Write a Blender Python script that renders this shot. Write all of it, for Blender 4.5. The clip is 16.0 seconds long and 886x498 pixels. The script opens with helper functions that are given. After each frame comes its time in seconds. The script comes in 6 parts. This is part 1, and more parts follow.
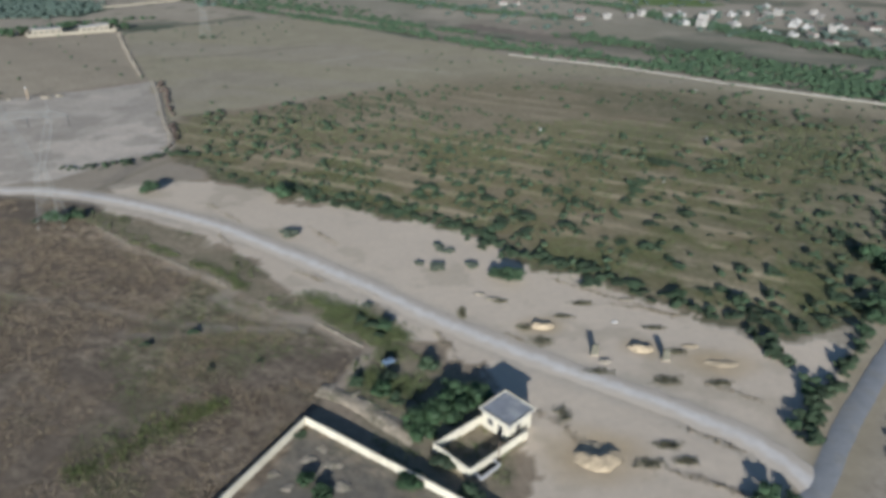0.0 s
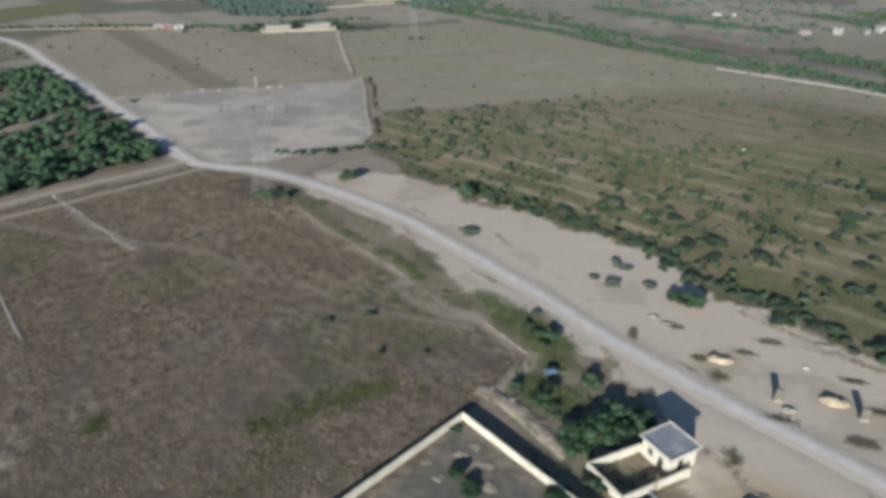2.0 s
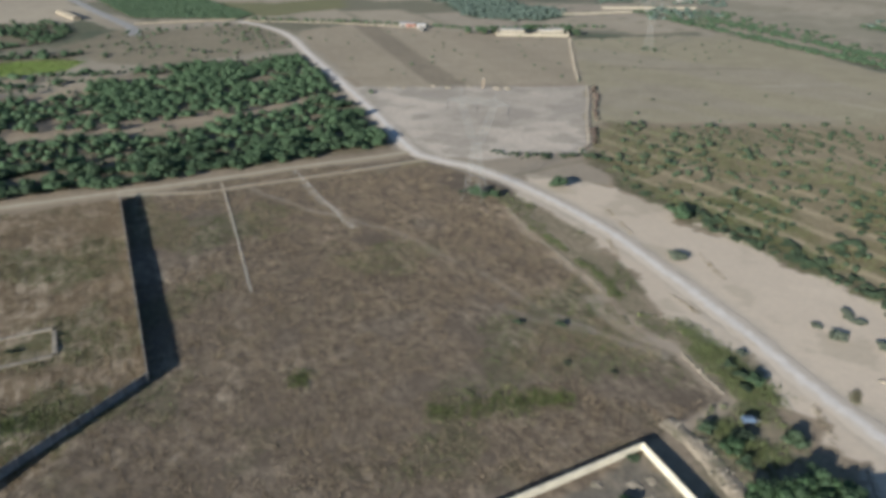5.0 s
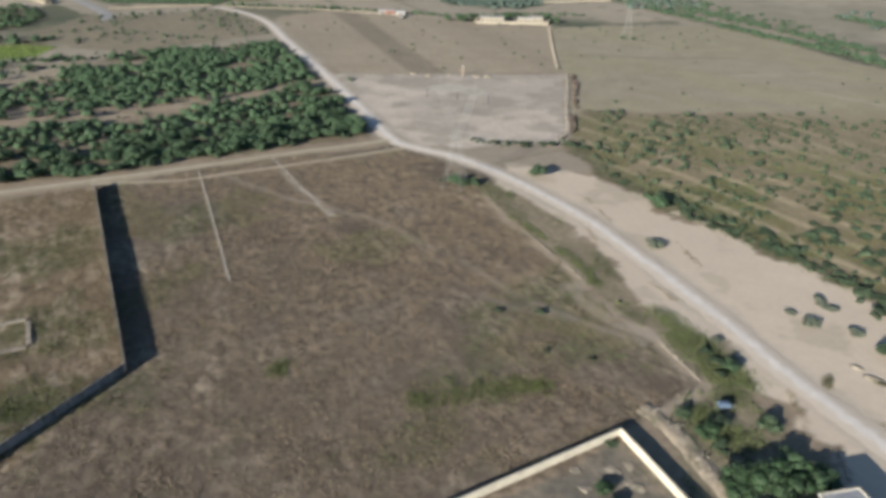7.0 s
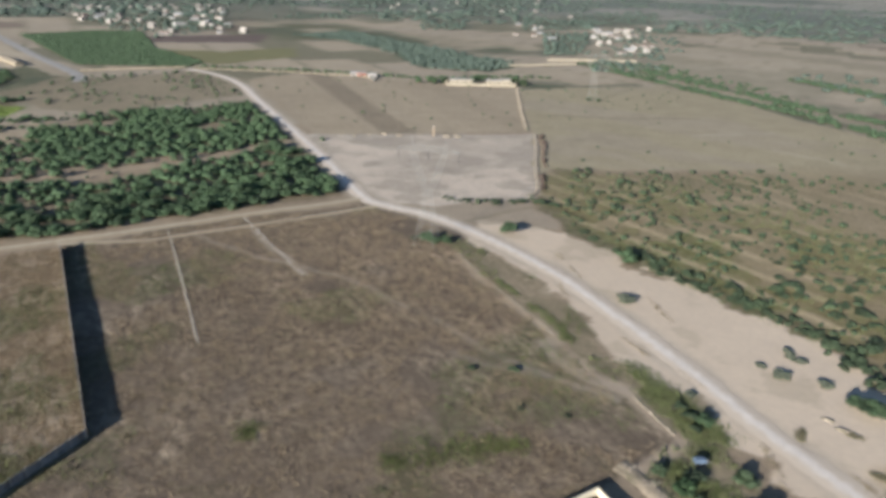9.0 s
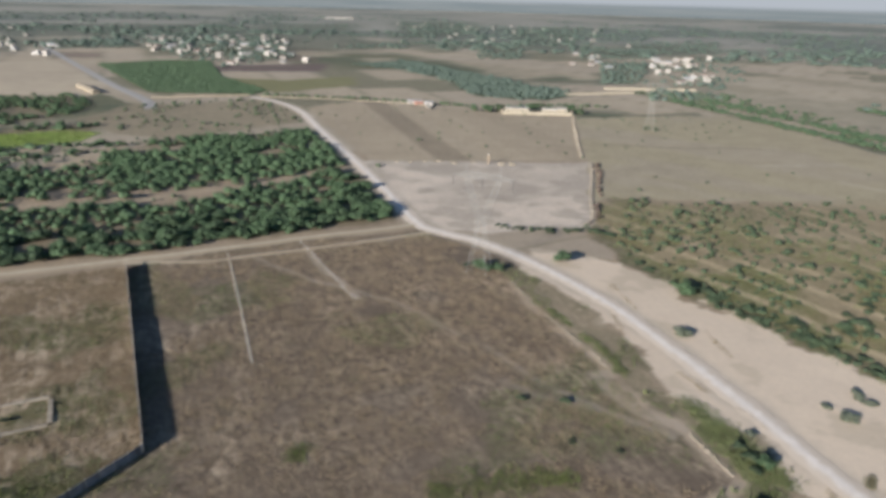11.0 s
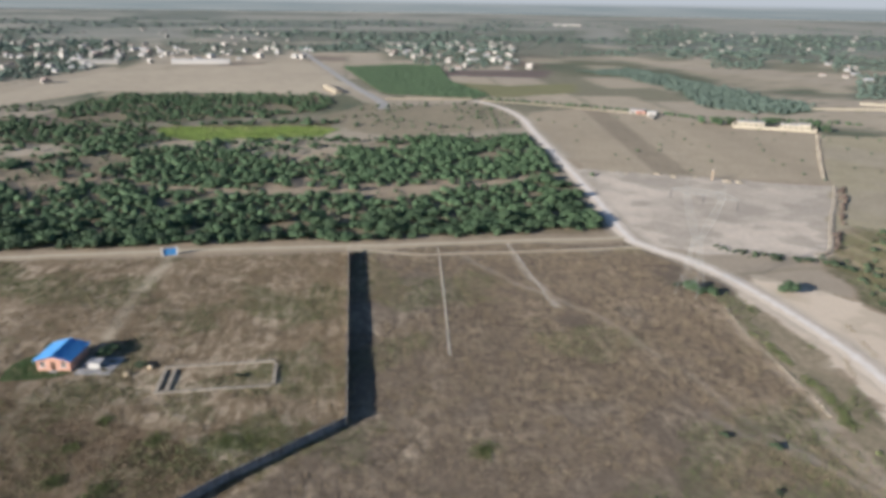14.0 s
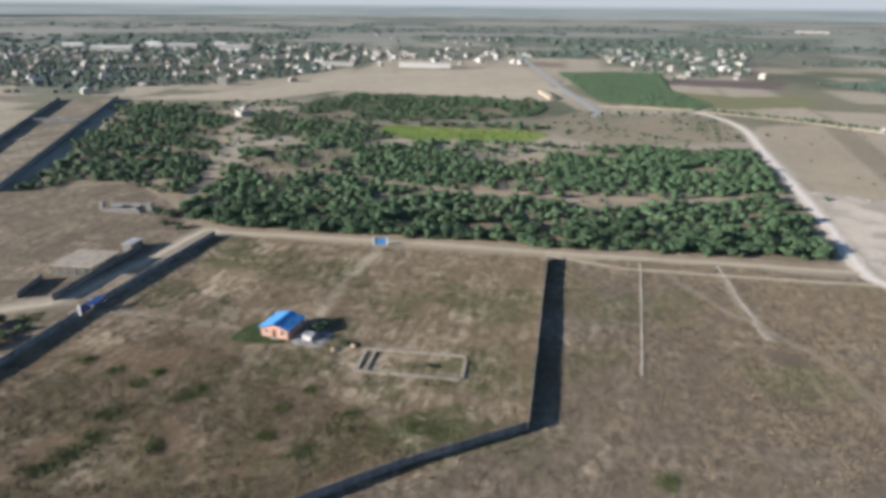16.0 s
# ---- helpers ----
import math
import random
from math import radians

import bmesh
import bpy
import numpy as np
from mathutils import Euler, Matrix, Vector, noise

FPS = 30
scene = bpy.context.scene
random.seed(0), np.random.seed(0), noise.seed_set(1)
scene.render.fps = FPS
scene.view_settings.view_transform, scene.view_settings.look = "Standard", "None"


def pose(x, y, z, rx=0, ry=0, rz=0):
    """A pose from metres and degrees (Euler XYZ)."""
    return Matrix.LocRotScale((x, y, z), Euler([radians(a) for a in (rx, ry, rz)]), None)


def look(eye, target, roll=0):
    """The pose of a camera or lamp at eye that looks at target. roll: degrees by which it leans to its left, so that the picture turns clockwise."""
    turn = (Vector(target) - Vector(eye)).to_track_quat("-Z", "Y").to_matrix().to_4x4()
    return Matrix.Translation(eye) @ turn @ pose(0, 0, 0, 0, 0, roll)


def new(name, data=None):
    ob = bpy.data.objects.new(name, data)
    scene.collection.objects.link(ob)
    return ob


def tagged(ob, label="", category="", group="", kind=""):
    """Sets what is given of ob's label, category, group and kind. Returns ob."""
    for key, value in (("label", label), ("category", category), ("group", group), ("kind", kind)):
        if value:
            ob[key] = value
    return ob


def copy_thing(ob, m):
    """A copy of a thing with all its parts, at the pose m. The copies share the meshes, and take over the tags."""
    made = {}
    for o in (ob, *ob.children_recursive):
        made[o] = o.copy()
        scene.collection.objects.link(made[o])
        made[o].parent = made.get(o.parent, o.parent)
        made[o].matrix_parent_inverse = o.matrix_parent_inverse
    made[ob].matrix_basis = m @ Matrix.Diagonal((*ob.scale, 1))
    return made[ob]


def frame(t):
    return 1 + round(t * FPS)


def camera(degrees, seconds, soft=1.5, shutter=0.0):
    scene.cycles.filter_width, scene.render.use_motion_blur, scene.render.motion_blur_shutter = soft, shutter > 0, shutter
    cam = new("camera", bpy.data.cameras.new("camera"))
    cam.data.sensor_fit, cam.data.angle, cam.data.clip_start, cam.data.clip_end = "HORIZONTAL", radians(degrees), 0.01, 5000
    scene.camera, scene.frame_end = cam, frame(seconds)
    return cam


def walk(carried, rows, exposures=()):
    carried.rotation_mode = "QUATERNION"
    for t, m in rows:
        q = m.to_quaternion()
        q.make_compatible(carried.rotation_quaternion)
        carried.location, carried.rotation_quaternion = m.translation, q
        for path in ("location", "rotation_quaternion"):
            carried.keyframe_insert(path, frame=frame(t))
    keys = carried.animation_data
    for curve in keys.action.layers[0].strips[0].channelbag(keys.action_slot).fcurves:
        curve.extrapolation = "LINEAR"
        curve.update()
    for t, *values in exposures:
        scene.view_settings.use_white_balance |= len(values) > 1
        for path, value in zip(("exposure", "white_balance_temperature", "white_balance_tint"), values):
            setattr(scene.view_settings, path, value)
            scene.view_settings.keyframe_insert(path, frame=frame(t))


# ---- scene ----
# The camera hangs in the air at one spot and turns.
EYE = (0.0, 0.0, 70.0)
TURNS = [
    (0, 63.43, -1.21, 0.10),
    (0.5, 63.48, -1.11, 4.17),
    (1, 63.51, -0.92, 8.23),
    (1.5, 63.56, -0.80, 12.33),
    (2, 63.64, -0.68, 16.20),
    (2.5, 63.69, -0.62, 19.89),
    (3, 63.74, -0.53, 23.58),
    (3.5, 63.78, -0.49, 27.23),
    (4, 63.81, -0.47, 30.88),
    (4.2, 63.84, -0.42, 32.29),
    (4.7, 63.86, -0.55, 34.55),
    (5.3, 63.88, -0.85, 34.85),
    (6.3, 63.89, -1.18, 33.95),
    (6.5, 63.90, -1.26, 33.76),
    (7, 62.94, -1.40, 33.29),
    (7.5, 61.81, -1.58, 32.83),
    (8, 61.56, -1.68, 32.33),
    (8.5, 61.58, -1.83, 31.87),
    (8.6, 62.15, -1.84, 31.73),
    (8.7, 63.57, -1.88, 31.54),
    (8.8, 64.99, -1.90, 31.35),
    (8.9, 66.41, -1.87, 31.16),
    (9, 67.81, -1.85, 30.95),
    (9.2, 69.99, -1.86, 30.66),
    (9.5, 70.55, -1.83, 30.40),
    (10.2, 70.15, -1.68, 31.40),
    (11.3, 69.94, -1.34, 37.53),
    (11.5, 69.93, -1.28, 38.91),
    (12, 69.99, -1.15, 42.27),
    (12.5, 70.02, -1.08, 45.08),
    (13, 70.05, -1.14, 46.12),
    (13.5, 70.07, -1.12, 47.39),
    (14, 70.11, -0.84, 53.47),
    (14.5, 70.19, -0.68, 59.61),
    (15, 70.25, -0.66, 63.28),
    (15.5, 70.29, -0.58, 66.68),
    (16, 70.38, -0.50, 70.92),
]
cam = camera(65.9, 16.0, soft=4.1)
walk(cam, [(t, pose(*EYE, rx, ry, rz)) for t, rx, ry, rz in TURNS],
     exposures=[(0.0, 0.68, 5750, 7), (4.0, 0.84, 5980, 7), (7.0, 1.05, 6350, 9), (12.5, 1.12, 6330, 12), (16.0, 1.37, 6250, 11)])

# ---- light: low sun behind the camera, pale hazy sky ----
SUN_EL, SUN_AZ = radians(15.5), radians(183.5)      # azimuth from +y towards +x
SUN_DIR = Vector((math.sin(SUN_AZ) * math.cos(SUN_EL), math.cos(SUN_AZ) * math.cos(SUN_EL), math.sin(SUN_EL)))
world = bpy.data.worlds.new("world")
scene.world = world
world.use_nodes = True
wn = world.node_tree.nodes
sky = wn.new("ShaderNodeTexSky")
sky.sky_type, sky.sun_disc = "NISHITA", False
sky.sun_elevation, sky.sun_rotation = SUN_EL, SUN_AZ
sky.air_density, sky.dust_density, sky.ozone_density = 1.0, 0.6, 3.0
wn["Background"].inputs["Strength"].default_value = 0.052
world.node_tree.links.new(sky.outputs["Color"], wn["Background"].inputs["Color"])
sun_data = bpy.data.lights.new("sun", "SUN")
sun_data.energy, sun_data.angle, sun_data.color = 4.45, radians(0.55), (1.0, 0.92, 0.81)
sun = new("sun", sun_data)
sun.matrix_world = look(SUN_DIR * 400, (0, 0, 0))

# ---- noise and plan helpers ----
RNG = random.Random(11)


def lattice(ix, iy, seed):
    h = (ix.astype(np.int64) * 374761393 + iy.astype(np.int64) * 668265263 + seed * 974634777) & 0xFFFFFFFF
    h = ((h ^ (h >> 13)) * 1274126177) & 0xFFFFFFFF
    return ((h ^ (h >> 16)) & 0xFFFF) / 65535.0


def vnoise(x, y, seed=0):
    x, y = np.asarray(x, float), np.asarray(y, float)
    fx, fy = np.floor(x), np.floor(y)
    u, v = x - fx, y - fy
    u, v = u * u * (3 - 2 * u), v * v * (3 - 2 * v)
    a, b = lattice(fx, fy, seed), lattice(fx + 1, fy, seed)
    c, d = lattice(fx, fy + 1, seed), lattice(fx + 1, fy + 1, seed)
    return (a * (1 - u) + b * u) * (1 - v) + (c * (1 - u) + d * u) * v


def fbm(x, y, size, octaves=4, seed=0):
    total, amp, norm = 0, 1.0, 0
    for o in range(octaves):
        total = total + amp * vnoise(x / size * 2 ** o, y / size * 2 ** o, seed + 17 * o)
        norm += amp
        amp *= 0.55
    return total / norm


def inside(x, y, poly):
    x, y = np.asarray(x, float), np.asarray(y, float)
    res = np.zeros(x.shape, bool)
    for (x0, y0), (x1, y1) in zip(poly, poly[1:] + poly[:1]):
        cross = ((y0 > y) != (y1 > y))
        with np.errstate(divide="ignore", invalid="ignore"):
            xi = (x1 - x0) * (y - y0) / (y1 - y0 if y1 != y0 else 1e-9) + x0
        res ^= cross & (x < xi)
    return res


def off_line(x, y, line):
    best = np.full(np.shape(x), 1e9)
    for (x0, y0), (x1, y1) in zip(line, line[1:]):
        dx, dy = x1 - x0, y1 - y0
        k = np.clip(((x - x0) * dx + (y - y0) * dy) / (dx * dx + dy * dy), 0, 1)
        best = np.minimum(best, np.hypot(x - x0 - k * dx, y - y0 - k * dy))
    return best


def smooth_line(points, step=2.0):
    """Catmull-Rom through the points, one point about every step metres."""
    p = [Vector((*q, 0)) for q in points]
    p = [p[0] * 2 - p[1]] + p + [p[-1] * 2 - p[-2]]
    out = []
    for a, b, c, d in zip(p, p[1:], p[2:], p[3:]):
        n = max(1, int((c - b).length / step))
        for i in range(n):
            t = i / n
            q = 0.5 * (2 * b + (c - a) * t + (2 * a - 5 * b + 4 * c - d) * t * t + (3 * b - a - 3 * c + d) * t ** 3)
            out.append((q.x, q.y))
    return out + [(p[-2].x, p[-2].y)]


def sample(poly, n, rng, gap=0.0, keep=None, ragged=0.0):
    """About n places inside poly, at least gap apart; keep picks among arrays of x and y; ragged frays the edge."""
    xs, ys = [q[0] for q in poly], [q[1] for q in poly]
    draw = np.random.RandomState(rng.randrange(1 << 30))
    x, y = draw.uniform(min(xs) - ragged, max(xs) + ragged, n * 12), draw.uniform(min(ys) - ragged, max(ys) + ragged, n * 12)
    ok = inside(x + 2 * ragged * (fbm(x, y, 17, 4, 151) - 0.5), y + 2 * ragged * (fbm(x, y, 17, 4, 152) - 0.5), poly) if ragged else inside(x, y, poly)
    if keep:
        ok &= keep(x, y)
    got, cells = [], {}
    for px, py in zip(x[ok].tolist(), y[ok].tolist()):
        if len(got) >= n:
            break
        if gap:
            key = (int(px // gap), int(py // gap))
            if any((px - a) ** 2 + (py - b) ** 2 < gap * gap for i in (-1, 0, 1) for j in (-1, 0, 1)
                   for a, b in cells.get((key[0] + i, key[1] + j), ())):
                continue
            cells.setdefault(key, []).append((px, py))
        got.append((px, py))
    return got


# ---- mesh helpers ----
class Geo:
    """Vertices and faces of one mesh."""

    def __init__(self):
        self.v, self.f = [], []

    def add(self, verts, faces):
        n = len(self.v)
        self.v += [tuple(q) for q in verts]
        self.f += [tuple(i + n for i in f) for f in faces]
        return self

    def box(self, x, y, z, sx, sy, sz, turn=0.0, chamfer=0.0):
        """A box centred on x, y that stands on z."""
        c, s = math.cos(turn), math.sin(turn)
        rings = [(0, 0), (sz, 0)] if not chamfer else [(0, 0), (sz - chamfer, 0), (sz, chamfer)]
        vs = []
        for h, cut in rings:
            for a, b in ((-1, -1), (1, -1), (1, 1), (-1, 1)):
                px, py = a * (sx / 2 - cut), b * (sy / 2 - cut)
                vs.append((x + c * px - s * py, y + s * px + c * py, z + h))
        fs = [(3, 2, 1, 0), tuple(range(len(vs) - 4, len(vs)))]
        for r in range(len(rings) - 1):
            for i in range(4):
                fs.append((r * 4 + i, r * 4 + (i + 1) % 4, r * 4 + 4 + (i + 1) % 4, r * 4 + 4 + i))
        return self.add(vs, fs)

    def bar(self, a, b, r, sides=4):
        """A bar of radius r from a to b."""
        a, b = Vector(a), Vector(b)
        q = (b - a).to_track_quat("Z", "Y")
        ring = [q @ Vector((r * math.cos(2 * math.pi * i / sides), r * math.sin(2 * math.pi * i / sides), 0)) for i in range(sides)]
        vs = [a + k for k in ring] + [b + k for k in ring]
        fs = [(i, (i + 1) % sides, sides + (i + 1) % sides, sides + i) for i in range(sides)]
        return self.add(vs, fs + [tuple(range(sides))[::-1], tuple(range(sides, 2 * sides))])

    def limb(self, points, radii, sides=6):
        """A tapered, bent tube."""
        vs, fs = [], []
        for k, (p, r) in enumerate(zip(points, radii)):
            d = Vector(points[min(k + 1, len(points) - 1)]) - Vector(points[max(k - 1, 0)])
            q = d.to_track_quat("Z", "Y")
            vs += [Vector(p) + q @ Vector((r * math.cos(2 * math.pi * i / sides), r * math.sin(2 * math.pi * i / sides), 0)) for i in range(sides)]
        for k in range(len(points) - 1):
            for i in range(sides):
                fs.append((k * sides + i, k * sides + (i + 1) % sides, (k + 1) * sides + (i + 1) % sides, (k + 1) * sides + i))
        return self.add(vs, fs + [tuple(range(len(vs) - sides, len(vs)))])

    def lump(self, x, y, z, rx, ry, rz, rng, rings=4, sides=7, rough=0.2):
        """An uneven rounded clump."""
        vs, fs = [(x, y, z - rz)], []
        for i in range(1, rings):
            t = math.pi * i / rings
            for j in range(sides):
                a = 2 * math.pi * (j + 0.5 * (i % 2)) / sides
                k = 1 + rng.uniform(-rough, rough)
                vs.append((x + rx * k * math.sin(t) * math.cos(a), y + ry * k * math.sin(t) * math.sin(a), z - rz * k * math.cos(t)))
        vs.append((x, y, z + rz))
        for j in range(sides):
            fs.append((0, 1 + (j + 1) % sides, 1 + j))
            for i in range(rings - 2):
                a, b = 1 + i * sides, 1 + (i + 1) * sides
                fs.append((a + j, a + (j + 1) % sides, b + (j + 1) % sides, b + j))
            fs.append((1 + (rings - 2) * sides + j, 1 + (rings - 2) * sides + (j + 1) % sides, len(vs) - 1))
        return self.add(vs, fs)

    def leaf(self, p, size, rng, flat=0.0):
        """A small kite-shaped leaf cluster, freely turned."""
        n = Vector((rng.gauss(0, 1), rng.gauss(0, 1), rng.gauss(0, 1) + flat)).normalized()
        t = n.orthogonal().normalized()
        t.rotate(Matrix.Rotation(rng.uniform(0, 6.28), 3, n))
        b = n.cross(t)
        p = Vector(p)
        w = size * rng.uniform(0.35, 0.6)
        return self.add([p - t * size * 0.5, p + b * w + n * size * 0.12, p + t * size * 0.6, p - b * w + n * size * 0.1], [(0, 1, 2, 3)])

    def mesh(self, name, material, shade=False):
        me = bpy.data.meshes.new(name)
        me.from_pydata(self.v, [], self.f)
        if material:
            me.materials.append(material)
        if shade:
            me.shade_smooth()
        me.update()
        return me


def part(name, geo, material, parent, label="", smooth=False):
    """Links a Geo as one mesh under a thing or part; returns it."""
    ob = new(name, geo if isinstance(geo, bpy.types.Mesh) else geo.mesh(name, material, smooth))
    ob.parent = parent
    return tagged(ob, label)


def thing(name, x, y, z, label, category, group="", turn=0.0):
    ob = new(name)
    ob.empty_display_size = 0.3
    ob.matrix_basis = pose(x, y, z, 0, 0, math.degrees(turn))
    return tagged(ob, label, category, group)


def solid(name, geo, material, label, category, group="", kind="", smooth=False):
    return tagged(new(name, geo.mesh(name, material, smooth)), label, category, group, kind)


# ---- materials ----
def surface(name, colour, rough=0.9, vary=0.25, size=1.0, fine=0.08, bump=0.0, metal=0.0, stain=None, island=False, per_object=0.0):
    """Colour with blotches at two scales, optional stains, bump and variation piece by piece."""
    m = bpy.data.materials.new(name)
    m.use_nodes = True
    n, l = m.node_tree.nodes, m.node_tree.links
    bsdf = n["Principled BSDF"]
    bsdf.inputs["Roughness"].default_value, bsdf.inputs["Metallic"].default_value = rough, metal
    co = n.new("ShaderNodeNewGeometry").outputs["Position"]

    def grain(scale, detail):
        t = n.new("ShaderNodeTexNoise")
        t.inputs["Scale"].default_value, t.inputs["Detail"].default_value, t.inputs["Roughness"].default_value = scale, detail, 0.62
        l.new(co, t.inputs["Vector"])
        return t.outputs["Fac"]

    def ranged(fac, low, high, a=0.3, b=0.7):
        r = n.new("ShaderNodeMapRange")
        for key, value in (("From Min", a), ("From Max", b), ("To Min", low), ("To Max", high)):
            r.inputs[key].default_value = value
        l.new(fac, r.inputs["Value"])
        return r.outputs["Result"]

    def times(a, b):
        q = n.new("ShaderNodeMath")
        q.operation = "MULTIPLY"
        l.new(a, q.inputs[0])
        l.new(b, q.inputs[1])
        return q.outputs[0]

    value = times(ranged(grain(1 / size, 5), 1 - vary, 1 + vary), ranged(grain(1 / fine, 3), 1 - vary * 0.7, 1 + vary * 0.7))
    if island:
        value = times(value, ranged(n.new("ShaderNodeNewGeometry").outputs["Random Per Island"], 0.82, 1.18, 0, 1))
    if per_object:
        value = times(value, ranged(n.new("ShaderNodeObjectInfo").outputs["Random"], 1 - per_object, 1 + per_object, 0, 1))
    rgb = n.new("ShaderNodeMix")
    rgb.data_type = "RGBA"
    rgb.inputs[6].default_value = (*colour, 1)
    rgb.inputs[7].default_value = (*(stain or colour), 1)
    l.new(ranged(grain(0.45 / size, 6), 0, 1 if stain else 0, 0.5, 0.66), rgb.inputs[0])
    mul = n.new("ShaderNodeVectorMath")
    mul.operation = "SCALE"
    l.new(rgb.outputs[2], mul.inputs[0])
    l.new(value, mul.inputs["Scale"])
    l.new(mul.outputs[0], bsdf.inputs["Base Color"])
    if bump:
        b = n.new("ShaderNodeBump")
        b.inputs["Strength"].default_value, b.inputs["Distance"].default_value = 0.8, bump
        l.new(grain(1 / fine, 6), b.inputs["Height"])
        l.new(b.outputs["Normal"], bsdf.inputs["Normal"])
    return m


def ground_surface():
    """Soil: the sheet's own tone, pale straw blotches by its alpha, clods and grit."""
    m = bpy.data.materials.new("soil")
    m.use_nodes = True
    n, l = m.node_tree.nodes, m.node_tree.links
    bsdf = n["Principled BSDF"]
    bsdf.inputs["Roughness"].default_value = 0.95
    bsdf.inputs["Specular IOR Level"].default_value = 0.15
    att = n.new("ShaderNodeAttribute")
    att.attribute_name = "tone"
    co = n.new("ShaderNodeNewGeometry").outputs["Position"]

    def grain(scale, detail, rough=0.6, squash=(1, 1, 1)):
        s = n.new("ShaderNodeVectorMath")
        s.operation = "MULTIPLY"
        s.inputs[1].default_value = squash
        l.new(co, s.inputs[0])
        t = n.new("ShaderNodeTexNoise")
        t.inputs["Scale"].default_value, t.inputs["Detail"].default_value, t.inputs["Roughness"].default_value = scale, detail, rough
        l.new(s.outputs[0], t.inputs["Vector"])
        return t.outputs["Fac"]

    def ranged(fac, low, high, a, b):
        r = n.new("ShaderNodeMapRange")
        for key, value in (("From Min", a), ("From Max", b), ("To Min", low), ("To Max", high)):
            r.inputs[key].default_value = value
        l.new(fac, r.inputs["Value"])
        return r.outputs["Result"]

    def times(a, b):
        q = n.new("ShaderNodeMath")
        q.operation = "MULTIPLY"
        l.new(a, q.inputs[0])
        l.new(b, q.inputs[1])
        return q.outputs[0]

    turn = n.new("ShaderNodeVectorRotate")
    turn.rotation_type = "Z_AXIS"
    turn.inputs["Angle"].default_value = 0.51           # the plots lie along the compound wall
    l.new(co, turn.inputs["Vector"])
    plain, co = co, turn.outputs["Vector"]
    blots = ranged(grain(0.45, 6, 0.66, (0.7, 1, 1)), 0, 1, 0.43, 0.63)
    drills = ranged(grain(0.42, 4, 0.55, (0.2, 1, 1)), 0.0, 1.0, 0.48, 0.56)     # mown rows
    headlands = ranged(grain(0.40, 3, 0.55, (0.4, 0.12, 1)), 0.0, 1.0, 0.46, 0.56)  # and the rows that cross them
    swathes = ranged(grain(0.11, 4, 0.6, (0.4, 1, 1)), 0.10, 1.35, 0.38, 0.62)
    co = plain
    patches = ranged(grain(0.055, 4, 0.6), 0.25, 1.15, 0.36, 0.62)
    rows = n.new("ShaderNodeMath")
    rows.operation = "MULTIPLY_ADD"
    l.new(times(times(drills, headlands), ranged(att.outputs["Alpha"], 0.15, 1.0, 0.65, 0.95)), rows.inputs[0])
    rows.inputs[1].default_value = 0.6
    l.new(times(times(blots, swathes), patches), rows.inputs[2])
    straw = times(rows.outputs[0], att.outputs["Alpha"])
    weeds = times(ranged(grain(0.13, 6, 0.62), 0, 0.6, 0.56, 0.72), att.outputs["Alpha"])
    pale = n.new("ShaderNodeMix")
    pale.data_type = "RGBA"
    pale.inputs[7].default_value = (0.385, 0.315, 0.232, 1)
    l.new(att.outputs["Color"], pale.inputs[6])
    l.new(straw, pale.inputs[0])
    green = n.new("ShaderNodeMix")
    green.data_type = "RGBA"
    green.inputs[7].default_value = (0.095, 0.10, 0.048, 1)
    l.new(pale.outputs[2], green.inputs[6])
    l.new(weeds, green.inputs[0])
    value = times(ranged(grain(0.7, 5, 0.65), 0.80, 1.18, 0.32, 0.68), ranged(grain(5.0, 3, 0.6), 0.93, 1.07, 0.3, 0.7))
    calm = n.new("ShaderNodeMix")                       # bare sand is smoother than grown soil
    calm.inputs[2].default_value = 1.0
    l.new(ranged(att.outputs["Alpha"], 0.3, 1.0, 0.0, 0.3), calm.inputs[0])
    l.new(value, calm.inputs[3])
    mul = n.new("ShaderNodeVectorMath")
    mul.operation = "SCALE"
    l.new(green.outputs[2], mul.inputs[0])
    l.new(calm.outputs[0], mul.inputs["Scale"])
    l.new(mul.outputs[0], bsdf.inputs["Base Color"])
    b = n.new("ShaderNodeBump")
    b.inputs["Strength"].default_value, b.inputs["Distance"].default_value = 0.5, 0.12
    l.new(grain(1.4, 6, 0.7), b.inputs["Height"])
    l.new(b.outputs["Normal"], bsdf.inputs["Normal"])
    return m


